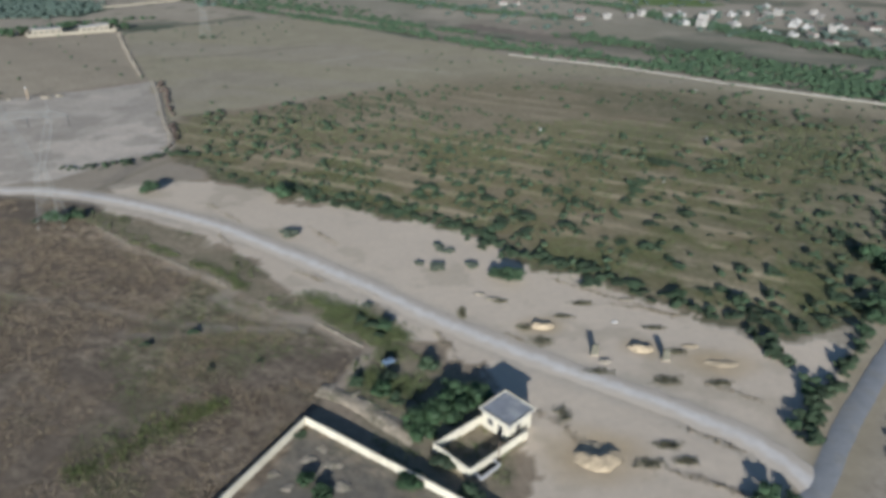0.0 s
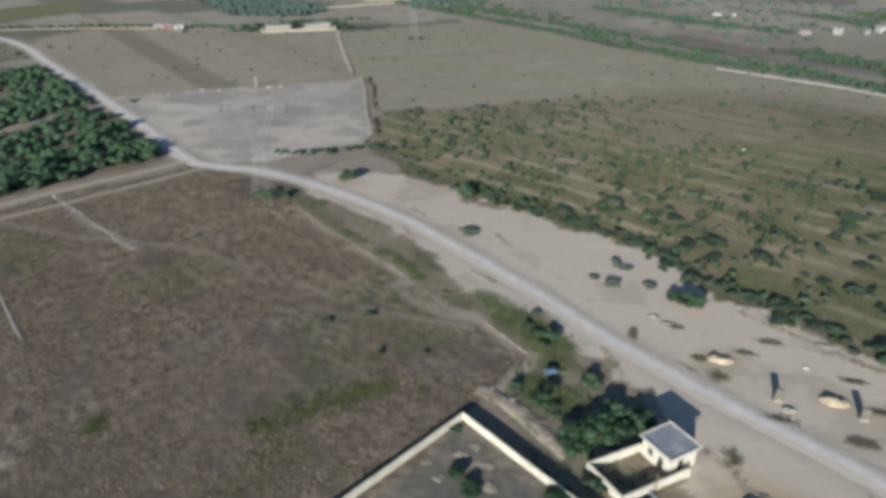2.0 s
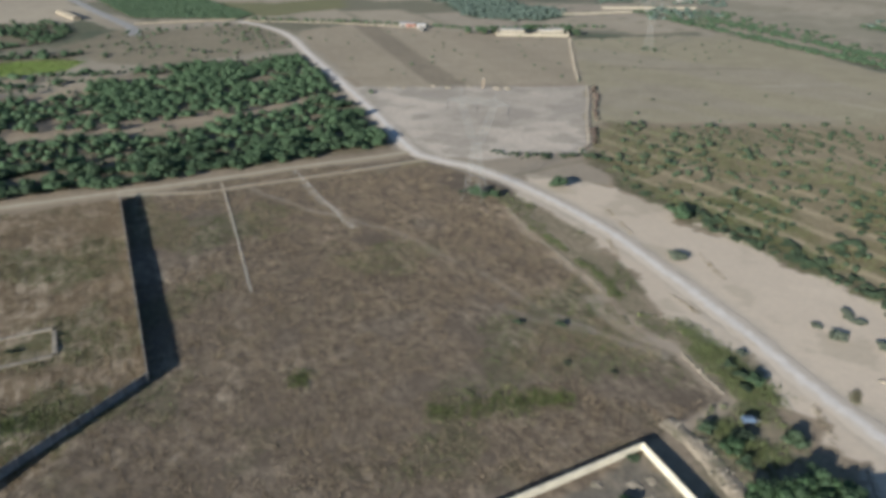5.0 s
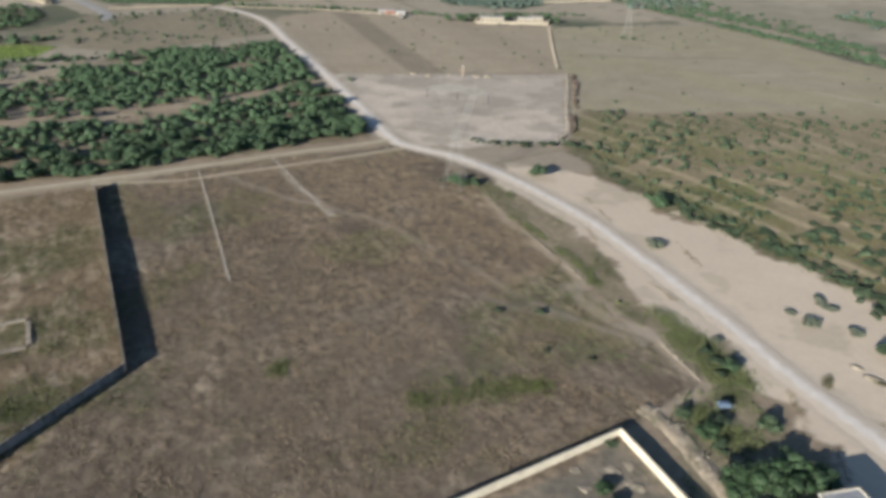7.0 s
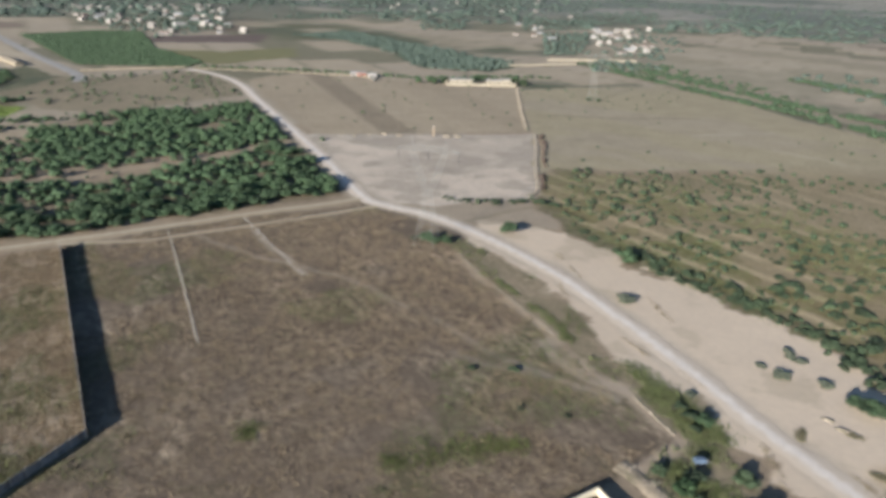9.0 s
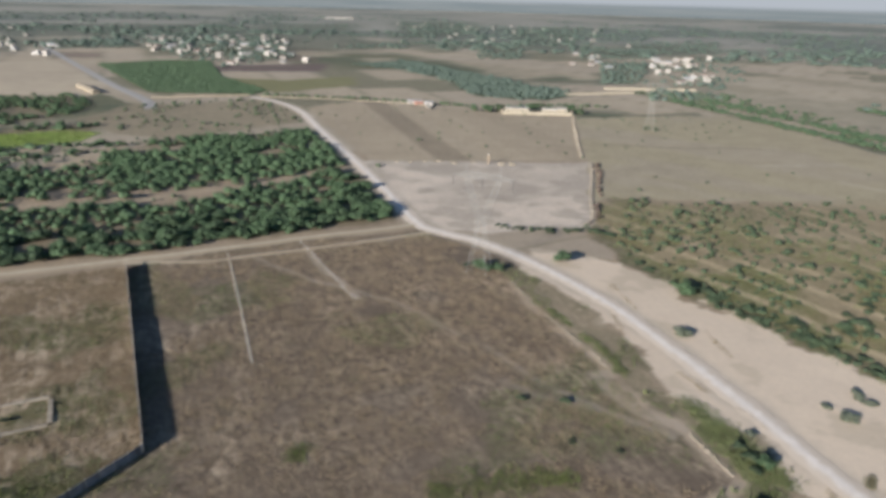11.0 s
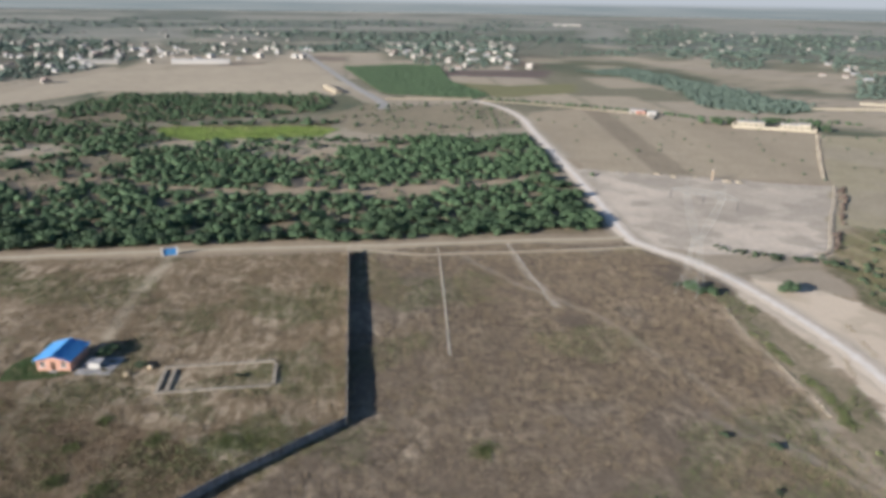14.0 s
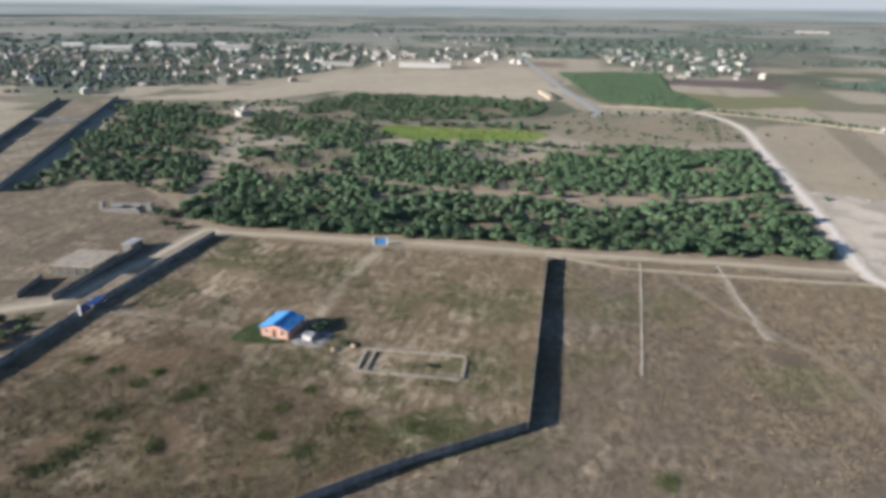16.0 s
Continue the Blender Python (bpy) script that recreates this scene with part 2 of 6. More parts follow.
def road_surface(name, middle, side, width=0.5):
    """Packed wheel-worn dust that breaks up into the loose soil at its sides."""
    m = surface(name, middle, vary=0.1, size=3.0, fine=0.3, bump=0.015)
    n, l = m.node_tree.nodes, m.node_tree.links
    bsdf = n["Principled BSDF"]
    old = bsdf.inputs["Base Color"].links[0].from_socket
    att = n.new("ShaderNodeAttribute")
    att.attribute_name = "rim"
    t = n.new("ShaderNodeTexNoise")
    t.inputs["Scale"].default_value, t.inputs["Detail"].default_value = 0.5, 5
    l.new(n.new("ShaderNodeNewGeometry").outputs["Position"], t.inputs["Vector"])
    add = n.new("ShaderNodeMath")
    add.operation = "ADD"
    l.new(att.outputs["Fac"], add.inputs[0])
    l.new(t.outputs["Fac"], add.inputs[1])
    r = n.new("ShaderNodeMapRange")
    r.interpolation_type = "SMOOTHSTEP"
    r.inputs["From Min"].default_value, r.inputs["From Max"].default_value = 0.35 + width, 0.95 + width
    l.new(add.outputs[0], r.inputs["Value"])
    mix = n.new("ShaderNodeMix")
    mix.data_type = "RGBA"
    mix.inputs[7].default_value = (*side, 1)
    l.new(r.outputs[0], mix.inputs[0])
    l.new(old, mix.inputs[6])
    l.new(mix.outputs[2], bsdf.inputs["Base Color"])
    return m


M_SOIL = ground_surface()
M_ROAD = road_surface("packed road dust", (0.66, 0.61, 0.56), (0.545, 0.47, 0.385), 0.22)
M_TRACK = road_surface("track dust", (0.44, 0.385, 0.29), (0.34, 0.285, 0.205), 0.3)
M_ASPHALT = surface("worn asphalt", (0.23, 0.235, 0.245), vary=0.14, size=2.0, fine=0.1, bump=0.004, stain=(0.24, 0.235, 0.225))
M_SAND = surface("sand", (0.43, 0.345, 0.235), vary=0.3, size=1.2, fine=0.12, bump=0.05)
M_STONE = surface("rubble", (0.31, 0.27, 0.215), vary=0.3, size=0.7, fine=0.12, bump=0.03, island=True)
M_EARTH = surface("bund earth", (0.31, 0.265, 0.205), vary=0.25, size=1.0, fine=0.15, bump=0.05, stain=(0.19, 0.175, 0.115))
M_CONC = surface("precast concrete", (0.205, 0.21, 0.22), rough=0.85, vary=0.2, size=0.9, fine=0.08, bump=0.004, stain=(0.115, 0.115, 0.115), per_object=0.12)
M_WALLPOST = surface("weathered concrete posts", (0.27, 0.265, 0.26), rough=0.85, vary=0.2, size=0.6, fine=0.06)
M_POST = surface("whitish concrete", (0.45, 0.44, 0.42), rough=0.8, vary=0.14, size=0.6, fine=0.06)
M_CREAM = surface("cream limewash", (0.57, 0.53, 0.43), rough=0.85, vary=0.1, size=1.2, fine=0.15, stain=(0.46, 0.42, 0.335))
M_ROOFSLAB = surface("roof screed", (0.25, 0.26, 0.285), rough=0.85, vary=0.15, size=1.6, fine=0.15, stain=(0.36, 0.36, 0.36))
M_DARK = surface("dark opening", (0.03, 0.03, 0.035), vary=0.2, size=0.5)
M_BLUE = surface("blue sheet metal", (0.05, 0.24, 0.54), rough=0.5, vary=0.08, size=1.2, fine=0.2)
M_DEEPBLUE = surface("deep blue paint", (0.04, 0.075, 0.24), rough=0.45, vary=0.1, size=0.8)
M_PEACH = surface("peach plaster", (0.47, 0.265, 0.20), rough=0.85, vary=0.08, size=1.0, stain=(0.41, 0.23, 0.175))
M_WHITE = surface("white paint", (0.6, 0.59, 0.57), rough=0.7, vary=0.08, size=1.0)
M_PAVE = surface("yard screed", (0.30, 0.30, 0.31), rough=0.9, vary=0.16, size=1.0, stain=(0.36, 0.355, 0.35))
M_STEEL = surface("galvanised steel", (0.26, 0.27, 0.265), rough=0.7, vary=0.1, size=0.5)
M_BARK = surface("bark", (0.16, 0.12, 0.09), vary=0.3, size=0.3, fine=0.05)
M_LEAF = surface("thorn tree leaves", (0.043, 0.079, 0.037), rough=0.85, vary=0.3, size=2.5, fine=0.6, bump=0.2, island=True, per_object=0.25)
M_LEAFPALE = surface("grey-green leaves", (0.094, 0.112, 0.079), rough=0.7, vary=0.3, size=1.5, fine=0.3, island=True)
M_SCRUB = surface("scrub leaves", (0.044, 0.070, 0.036), rough=0.85, vary=0.35, size=1.5, fine=0.35, bump=0.2, island=True, per_object=0.3)
M_GRASS = surface("dry grass", (0.215, 0.17, 0.112), rough=0.9, vary=0.3, size=3.0, fine=0.4, island=True)
M_GREENGRASS = surface("green weeds", (0.095, 0.115, 0.045), rough=0.85, vary=0.3, size=3.0, fine=0.4, island=True)
M_DULL = surface("dull olive scrub", (0.115, 0.108, 0.068), rough=0.9, vary=0.3, size=1.0, fine=0.3, island=True)
M_LAWN = surface("lawn", (0.045, 0.085, 0.022), rough=0.85, vary=0.25, size=1.5, fine=0.15, bump=0.05)
M_RED = surface("brick-red paint", (0.24, 0.12, 0.09), vary=0.15, size=1.0)
M_FARWALL = surface("far plaster", (0.30, 0.285, 0.265), vary=0.12, size=5.0, fine=1.0, per_object=0.35)
M_FARROOF = surface("far roofs", (0.24, 0.235, 0.235), vary=0.15, size=5.0, fine=1.0, per_object=0.4)
M_CROP = surface("young crop", (0.16, 0.23, 0.05), vary=0.22, size=6.0, fine=0.6, stain=(0.20, 0.215, 0.085))
M_YOUNG = surface("young leaves", (0.046, 0.082, 0.042), rough=0.85, vary=0.2, size=6.0, fine=1.2, island=True)
# paler and bluer than the near leaves: haze is mixed into the colour
M_FARLEAF = surface("far leaves with haze tint", (0.066, 0.096, 0.078), rough=0.85, vary=0.15, size=6.0, fine=1.2, island=True)
M_RAW = surface("raw concrete", (0.17, 0.165, 0.155), vary=0.22, size=1.2, stain=(0.115, 0.11, 0.10))
M_SCREED = surface("dusty roof screed", (0.31, 0.27, 0.22), vary=0.2, size=1.4, stain=(0.23, 0.20, 0.165))
M_FARCREAM = surface("far limewash", (0.34, 0.305, 0.24), vary=0.12, size=3.0)
M_SHEEN = surface("weathered tank plastic", (0.05, 0.05, 0.055), rough=0.5, vary=0.1)

# ---- plan: lines and areas on the ground, in metres ----
ROAD = [(52.6, 69.4), (50.6, 73.2), (48.2, 77), (44.4, 80.6), (37, 86), (29, 91), (19, 97), (9, 104), (-1, 111), (-13, 121), (-26, 131), (-40, 141),
        (-54, 150.5), (-71, 159), (-89, 166), (-104, 169.5), (-119, 169.5), (-131, 172), (-160, 193), (-190, 214), (-230, 241),
        (-281, 275), (-331, 309), (-373, 327), (-405, 331)]
TRACK = [(-223, 1), (-208, 30), (-200, 46), (-173, 94), (-161, 115), (-149, 138), (-130, 171)]
TRACK_LOW = [(-171, 92), (-163, 100), (-155, 107), (-147, 121), (-139, 135), (-122, 167)]
LANE = [(-221, 2), (-226, -3), (-204, -18), (-190, -29), (-178, -38), (-176, -51), (-172, -75)]
ASPHALT = [(40, 54), (51, 67), (57.2, 74.4), (63.5, 82), (72.8, 92.2), (83, 103), (99, 119), (139, 158), (220, 232)]
FAR_ASPHALT = [(-1000, 468), (-860, 417), (-700, 359), (-549, 305), (-437, 268), (-405, 250)]
WOOD_FRONT = [(-243, -8), (-227, 8), (-208, 43), (-193, 72), (-178, 98), (-159, 132), (-143, 165), (-137, 178), (-160, 197), (-192, 218),
              (-207, 193), (-207, 142), (-234, 108), (-258, 74), (-290, 53), (-302, 13), (-270, -12)]
WOOD_B = [(-242, 128), (-195, 222), (-276, 270), (-294, 233), (-312, 195), (-305, 166)]
WOOD_C = [(-366, 74), (-291, 128), (-258, 112), (-264, 80), (-301, 58), (-312, 20), (-366, 14)]
WOOD_D = [(-397, 25), (-372, 80), (-346, 179), (-380, 201), (-415, 108), (-480, 20)]
WOOD_D2 = [(-426, 110), (-412, 190), (-444, 232), (-500, 250), (-535, 192), (-572, 116), (-520, 70), (-455, 60)]
WOOD_E = [(-300, -74), (-304, -57), (-305, -30), (-319, -5), (-385, 8), (-483, 40), (-544, -20), (-560, -58), (-441, -55)]
SCRUB = [(-85, 206), (-61, 181), (-45, 171), (-12, 156), (7, 148), (18, 131), (38, 122), (47, 114), (66, 107), (76, 108), (96, 125),
         (130, 160), (200, 240), (187, 275), (128, 300), (86, 326), (33, 334), (-5, 318), (-33, 289), (-60, 261), (-95, 245)]
SAND = [(-92, 172), (-63, 181), (-45, 171), (-12, 156), (7, 148), (18, 131), (38, 122), (47, 114), (58, 106), (73, 104), (73, 99),
        (56, 78), (54, 71), (41, 60), (10, 60), (14, 78), (8, 95), (-7, 105), (-18, 110), (-31, 120), (-44, 134), (-65, 151), (-82, 160)]
PLOT = [(-207, 229), (-126, 296), (-88, 216), (-85, 204), (-99, 190), (-104, 179), (-123, 171), (-140, 182), (-169, 202)]
MIDFIELD = [(-204, 231), (-344, 327), (-338, 372), (-235, 400), (-192, 424), (-128, 299)]
BUND = [(-82, 149), (-69, 138), (-58, 131.5), (-46, 123.5), (-36, 115.5), (-31, 112), (-23.5, 109), (-17, 104), (-12, 100), (-14.4, 94), (-16.6, 88.6)]
VERGE = [(-97, 160), (-81, 156.5), (-65, 149.5), (-53, 143.5), (-44, 135), (-38, 129), (-37, 125), (-33, 121), (-27, 119), (-25, 115), (-18, 112.5), (-13.5, 115.5), (-9, 110), (-6, 105),
         (-4.5, 100), (-1, 97), (4, 92.5), (14, 80), (8, 62), (-4, 68), (-15, 88), (-14, 95), (-12, 100), (-17, 104.5), (-24, 109.5), (-31, 112.5), (-46, 124), (-58, 132), (-69, 138.5), (-84, 150)]
BUND_LOW = [(-24, 95), (-17, 88), (-12, 85), (-3, 78)]
COMPOUND = [(-91.7, 48.2), (-167.6, 90.9), (-220, -0.3), (-146, -44), (-60, -90), (-84.8, 6.8)]
CREAM_YARD = [(-19.2, 79.5), (-31, 55.5), (-42, 33), (20, 20), (26, 48), (3.7, 64.4)]
CROP = [(-411, 104), (-388, 146), (-367, 183), (-351, 187), (-338, 169), (-362, 105), (-386, 97)]
PLANTATION = [(-695, 378), (-691, 455), (-660, 485), (-525, 398), (-423, 362), (-414, 338), (-474, 294)]
BELT = [(-536, 577), (-523, 662), (-340, 574), (-282, 550), (-236, 526), (-240, 474), (-291, 456), (-371, 529), (-462, 576)]
FAR_BELTS = [[(-1365, 426), (-1690, 530), (-1672, 602), (-1345, 482)], [(-1179, 505), (-1590, 683), (-1526, 928), (-1109, 674)], [(-952, 261), (-1215, 337), (-1148, 496), (-888, 382)],
             [(-923, 424), (-1094, 504), (-1038, 630), (-870, 527)], [(-975, 592), (-1526, 928), (-1459, 1182), (-908, 736)], [(-757, 628), (-1453, 1206), (-1373, 1512), (-688, 759)],
             [(-695, 768), (-784, 865), (-677, 1086), (-596, 957)], [(-838, 1041), (-1399, 1733), (-1322, 2051), (-768, 1198)], [(-481, 754), (-676, 1056), (-636, 1137), (-449, 807)],
             [(-598, 1060), (-966, 1702), (-881, 1950), (-532, 1189)], [(-390, 861), (-474, 1041), (-400, 1177), (-326, 967)], [(-252, 608), (-349, 832), (-313, 890), (-224, 648)],
             [(-377, 1014), (-482, 1287), (-376, 1495), (-289, 1165)], [(-178, 532), (-216, 640), (-169, 707), (-138, 586)], [(-1365, -199), (-1927, -277), (-1878, 241), (-1303, 166)],
             [(-649, -153), (-1096, -251), (-1064, -95), (-624, -59)]]
EAST_LINES = [([(-203, 572), (-85, 484), (-7, 426), (31, 394), (67, 381), (99, 359), (139, 326), (191, 291), (300, 228)], 5), ([(-164, 579), (-92, 525), (-31, 474), (27, 437)], 4),
              ([(-39, 602), (29, 545), (89, 518)], 9), ([(83, 438), (120, 404), (158, 376), (182, 331), (202, 310), (310, 250)], 13), ([(107, 630), (147, 591), (164, 536), (196, 475), (218, 425), (330, 330)], 12)]
EAST_BELT = [(-194, 574), (-72, 499), (6, 399), (36, 378), (90, 350), (129, 322), (187, 287), (300, 225), (360, 300), (232, 362), (124, 372), (69, 400), (10, 440),
             (-60, 540), (-150, 620)]
TAN_FIELD = [(-588, -65), (-617, 43), (-752, 142), (-771, 373), (-530, 295), (-485, 256), (-567, 155), (-599, 113), (-550, 38)]
LAWN = [(-143.2, 0.5), (-148.5, 3.5), (-150.5, 9.5), (-144.5, 7.2), (-140.0, 12.4), (-138.0, 10.5), (-140.8, 4.0)]
DRY_UPPER = [(-126, 296), (-88, 216), (-96, 244), (-71, 258), (-33, 289), (28, 276), (190, 262), (215, 250), (187, 284), (128, 318), (90, 346),
             (36, 374), (-30, 430), (-110, 500), (-188, 415)]

WOOD_GAPS = [[(-255, 83), (-246, 97), (-238, 110), (-228, 120), (-222, 141), (-208, 170), (-202, 215)], [(-304, 155), (-288, 132)],
             [(-258, -11), (-268, -8), (-291, -2), (-322, 3), (-351, 8), (-400, 8)], [(-361, 96), (-354, 82)], [(-333, 140), (-309, 168), (-290, 190)],
             [(-495, 14), (-450, 24), (-418, 10)], [(-292, 52), (-275, 66), (-255, 83)]]
GAP_WIDTHS = [1.7, 4.0, 1.8, 4.0, 3.4, 5.0, 1.6]
WOOD_SPARSE = [(-410, 17), (-359, 31), (-352, 66), (-308, 76), (-280, 50), (-278, 16), (-327, 7)]


# ---- ground ----
def spacing(stops):
    """Grid lines from a list of (start, step), then the end; steps grow past the last."""
    lines = []
    for (a, step), (b, _) in zip(stops, stops[1:]):
        lines += list(np.arange(a, b, step))
    grow, q = stops[-1][1], stops[-1][0]
    while q < 5600:
        lines.append(q)
        grow *= 1.045
        q += grow
    low, grow = lines[0], stops[0][1]
    extra = []
    while low > -5600:
        grow *= 1.045
        low -= grow
        extra.append(low)
    return np.array(extra[::-1] + lines)


def blend(base, mask, colour):
    mask = np.clip(mask, 0, 1)[..., None]
    return base * (1 - mask) + np.array(colour) * mask


def build_ground():
    gx = spacing([(-560, 4.0), (-330, 1.7), (-120, 0.95), (90, 4.0), (220, 6.0)])
    gy = spacing([(-70, 1.7), (15, 0.95), (190, 1.5), (300, 2.6), (440, 6.0)])
    X, Y = np.meshgrid(gx, gy)
    wx = X + 9 * (fbm(X, Y, 13, 5, 3) - 0.5)
    wy = Y + 9 * (fbm(X, Y, 13, 5, 8) - 0.5)
    n1, n2, n3 = fbm(X, Y, 30, 5, 21), fbm(X, Y, 7, 4, 33), fbm(X, Y, 90, 4, 41)
    R = np.hypot(X, Y)
    # open country: a straw plain with darker green stretches
    tone = np.ones((*X.shape, 3)) * np.array((0.345, 0.30, 0.235))
    far = fbm(X * 0.55 + Y * 0.2, Y, 210, 5, 55)
    tone = blend(tone, (far - 0.5) * 9, (0.095, 0.11, 0.075))
    tone = blend(tone, (fbm(X, Y, 60, 4, 57) - 0.58) * 7, (0.33, 0.285, 0.225))
    straw = np.full(X.shape, 0.25)
    # far parcels of farmland
    u, v = X * -0.872 + Y * 0.489 + 18 * fbm(X, Y, 160, 2, 13), X * 0.489 + Y * 0.872 + 18 * fbm(X, Y, 160, 2, 14)
    row = np.floor(v / 46)
    pick = lattice(np.floor(u / 85 + 0.37 * row), row, 99)
    out = np.clip((R - 380) / 80, 0, 1)
    tone = blend(tone, out * (pick < 0.3) * 0.7, (0.36, 0.31, 0.235))
    tone = blend(tone, out * (pick > 0.72) * 0.75, (0.125, 0.13, 0.085))
    tone = blend(tone, out * ((pick > 0.45) & (pick < 0.52)) * 0.75, (0.16, 0.125, 0.105))
    # past 1 km, far fields and woods take haze into their ground colour
    far_haze = np.clip((R - 1000) / 500, 0, 1)
    tone = blend(tone, far_haze * 0.8, (0.25, 0.258, 0.235))
    tone = blend(tone, far_haze * np.clip((fbm(X, Y, 420, 5, 58) - 0.48) * 12, 0, 0.9), (0.125, 0.15, 0.135))
    for poly in FAR_BELTS:
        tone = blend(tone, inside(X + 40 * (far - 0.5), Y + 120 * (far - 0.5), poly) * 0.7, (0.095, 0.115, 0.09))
    verge_line = np.minimum(np.abs((v / 46) % 1 - 0.5), 0.5)
    tone = blend(tone, out * (verge_line > 0.47) * 0.6, (0.10, 0.115, 0.075))

    def area(poly, colour, amount=1.0, straws=None):
        nonlocal tone, straw
        k = inside(wx, wy, poly) * amount
        tone = blend(tone, k, colour)
        if straws is not None:
            straw = np.where(k > 0, straws, straw)
        return k > 0

    near = (R < 330) & (X < 40)
    tone = blend(tone, near * 1.0, (0.28, 0.225, 0.165))
    area(DRY_UPPER, (0.325, 0.288, 0.20), 1, 0.25)
    tone = blend(tone, inside(X, Y, DRY_UPPER) * np.clip((fbm(X + Y * 0.3, Y * 3, 60, 4, 61) - 0.5) * 5, 0, 0.7), (0.325, 0.285, 0.22))
    area([(-176, -30), (-226, -2), (-245, -9), (-300, -28), (-302, -80), (-260, -130), (-90, -120), (-95, -72), (-146, -46)], (0.138, 0.110, 0.080), 1, 0.7)
    area([(-1290, -330), (-1330, 260), (-990, 275), (-757, 119), (-671, 12), (-678, -105), (-717, -190)], (0.115, 0.118, 0.092), 0.8, 0.0)
    area([(-440, 255), (-395, 262), (-405, 325), (-450, 290), (-540, 300), (-560, 285)], (0.36, 0.31, 0.24), 0.9, 0)
    k = inside(wx, wy, SCRUB) * np.clip(off_line(X, Y, SCRUB[11:]) / np.clip(9 + (X + 60) * 0.35, 7, 42), 0.15, 1)
    straw = np.where(k > 0, 0.4, straw)
    tone = blend(tone, k, (0.208, 0.172, 0.098))
    rows = np.sin((X * 0.42 + Y * 0.91) * 2 * math.pi / 11 + 9.0 * fbm(X, Y, 85, 3, 66) + 2.0 * fbm(X, Y, 18, 2, 68))
    tone = blend(tone, k * np.clip((n1 - 0.45 + (200 - Y) / 500) * 4, 0, 0.8), (0.128, 0.132, 0.056))
    tone = blend(tone, k * np.clip((fbm(X, Y, 16, 4, 67) - 0.53) * 6, 0, 0.55), (0.285, 0.235, 0.155))
    tone = blend(tone, k * np.clip((rows - 0.5) * 3.2, 0, 0.95) * np.clip((fbm(X, Y, 20, 3, 69) - 0.40) * 7, 0, 1), (0.40, 0.33, 0.215))
    tone = blend(tone, k * np.clip((Y - 205) / 90, 0, 0.45), (0.24, 0.205, 0.145))
    tone = blend(tone, k * np.clip((X - 35) / 70, 0, 0.85) * np.clip((fbm(X, Y, 18, 3, 70) - 0.35) * 4, 0, 1), (0.115, 0.115, 0.062))
    rim = np.clip(1.3 - off_line(wx, wy, SCRUB[:10]) / 6, 0, 0.8) * k
    tone = blend(tone, rim, (0.115, 0.11, 0.072))
    # worked field between the walls, the track and the road
    field = [(-91, 48), (-169, 92), (-150, 137), (-124, 167), (-105, 168), (-88, 163), (-62, 137), (-46, 124), (-30, 112), (-12, 100), (-15, 91), (-19, 80),
             (-45, 30), (-60, -90), (-84, 6)]
    k = area(field, (0.140, 0.112, 0.086), 1, 0.66)
    tone = blend(tone, k * np.clip((n1 - 0.52) * 4, 0, 0.5), (0.108, 0.086, 0.066))
    tone = blend(tone, k * np.clip((fbm(X, Y, 22, 4, 71) - 0.6) * 6, 0, 0.35), (0.105, 0.105, 0.055))
    k = area(COMPOUND, (0.172, 0.130, 0.084), 1, 1.0)
    tone = blend(tone, k * np.clip((fbm(X, Y, 16, 4, 75) - 0.55) * 6, 0, 0.6), (0.105, 0.108, 0.052))
    k = area([(-88, 24), (-90, 44), (-104, 38), (-104, 14)], (0.095, 0.11, 0.04), 0.5)
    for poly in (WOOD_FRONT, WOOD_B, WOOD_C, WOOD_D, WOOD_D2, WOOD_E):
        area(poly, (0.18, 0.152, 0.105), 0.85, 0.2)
    area(MIDFIELD, (0.365, 0.31, 0.23), 1, 0.3)
    strip = np.floor((X * 0.62 + Y * 0.78 + 40) / 17)
    tone = blend(tone, inside(X, Y, MIDFIELD) * (lattice(strip, strip * 0, 5)) * 0.3 * (0.5 + n2), (0.175, 0.148, 0.112))
    across = X * 0.61 + Y * 0.79
    tone = blend(tone, inside(X, Y, MIDFIELD) * ((across > 89) & (across < 105)) * 0.6, (0.175, 0.148, 0.112))
    tone = blend(tone, inside(X, Y, MIDFIELD) * ((np.abs(across - 88) < 1.5) | (np.abs(across - 112) < 1.5) | (np.abs(across - 60) < 1.5)) * 0.35, (0.36, 0.31, 0.24))
    k = area(PLOT, (0.545, 0.475, 0.40), 1, 0.2)
    tone = blend(tone, k * np.clip((fbm(X, Y, 9, 4, 34) - 0.47) * 7, 0, 0.75), (0.35, 0.31, 0.26))
    tone = blend(tone, k * np.clip((n1 - 0.55) * 6, 0, 0.45), (0.33, 0.295, 0.25))
    k = inside(wx + 7 * (fbm(X, Y, 5, 3, 36) - 0.5), wy + 10 * (fbm(X, Y, 6, 3, 37) - 0.5), SAND) > 0
    straw = np.where(k, 0.0, straw)
    tone = blend(tone, k * 1.0, (0.575, 0.485, 0.385))
    tone = blend(tone, k * np.clip((fbm(X + 0.6 * Y, Y - 0.4 * X, 9, 4, 38) - 0.62) * 6, 0, 0.35), (0.33, 0.285, 0.21))
    for x, y, r in ((23.4, 74.6, 7.5), (36.8, 102, 4.5), (49, 98, 6.5), (19.8, 108.6, 4.0)):
        tone = blend(tone, np.clip(1.25 - np.hypot(X - x, (Y - y) * 1.3) / r + 0.9 * (n2 - 0.5), 0, 0.8), (0.46, 0.355, 0.225))
    k = inside(X + 3.5 * (n2 - 0.5) * 2, Y + 5 * (fbm(X, Y, 9, 4, 8) - 0.5), VERGE)
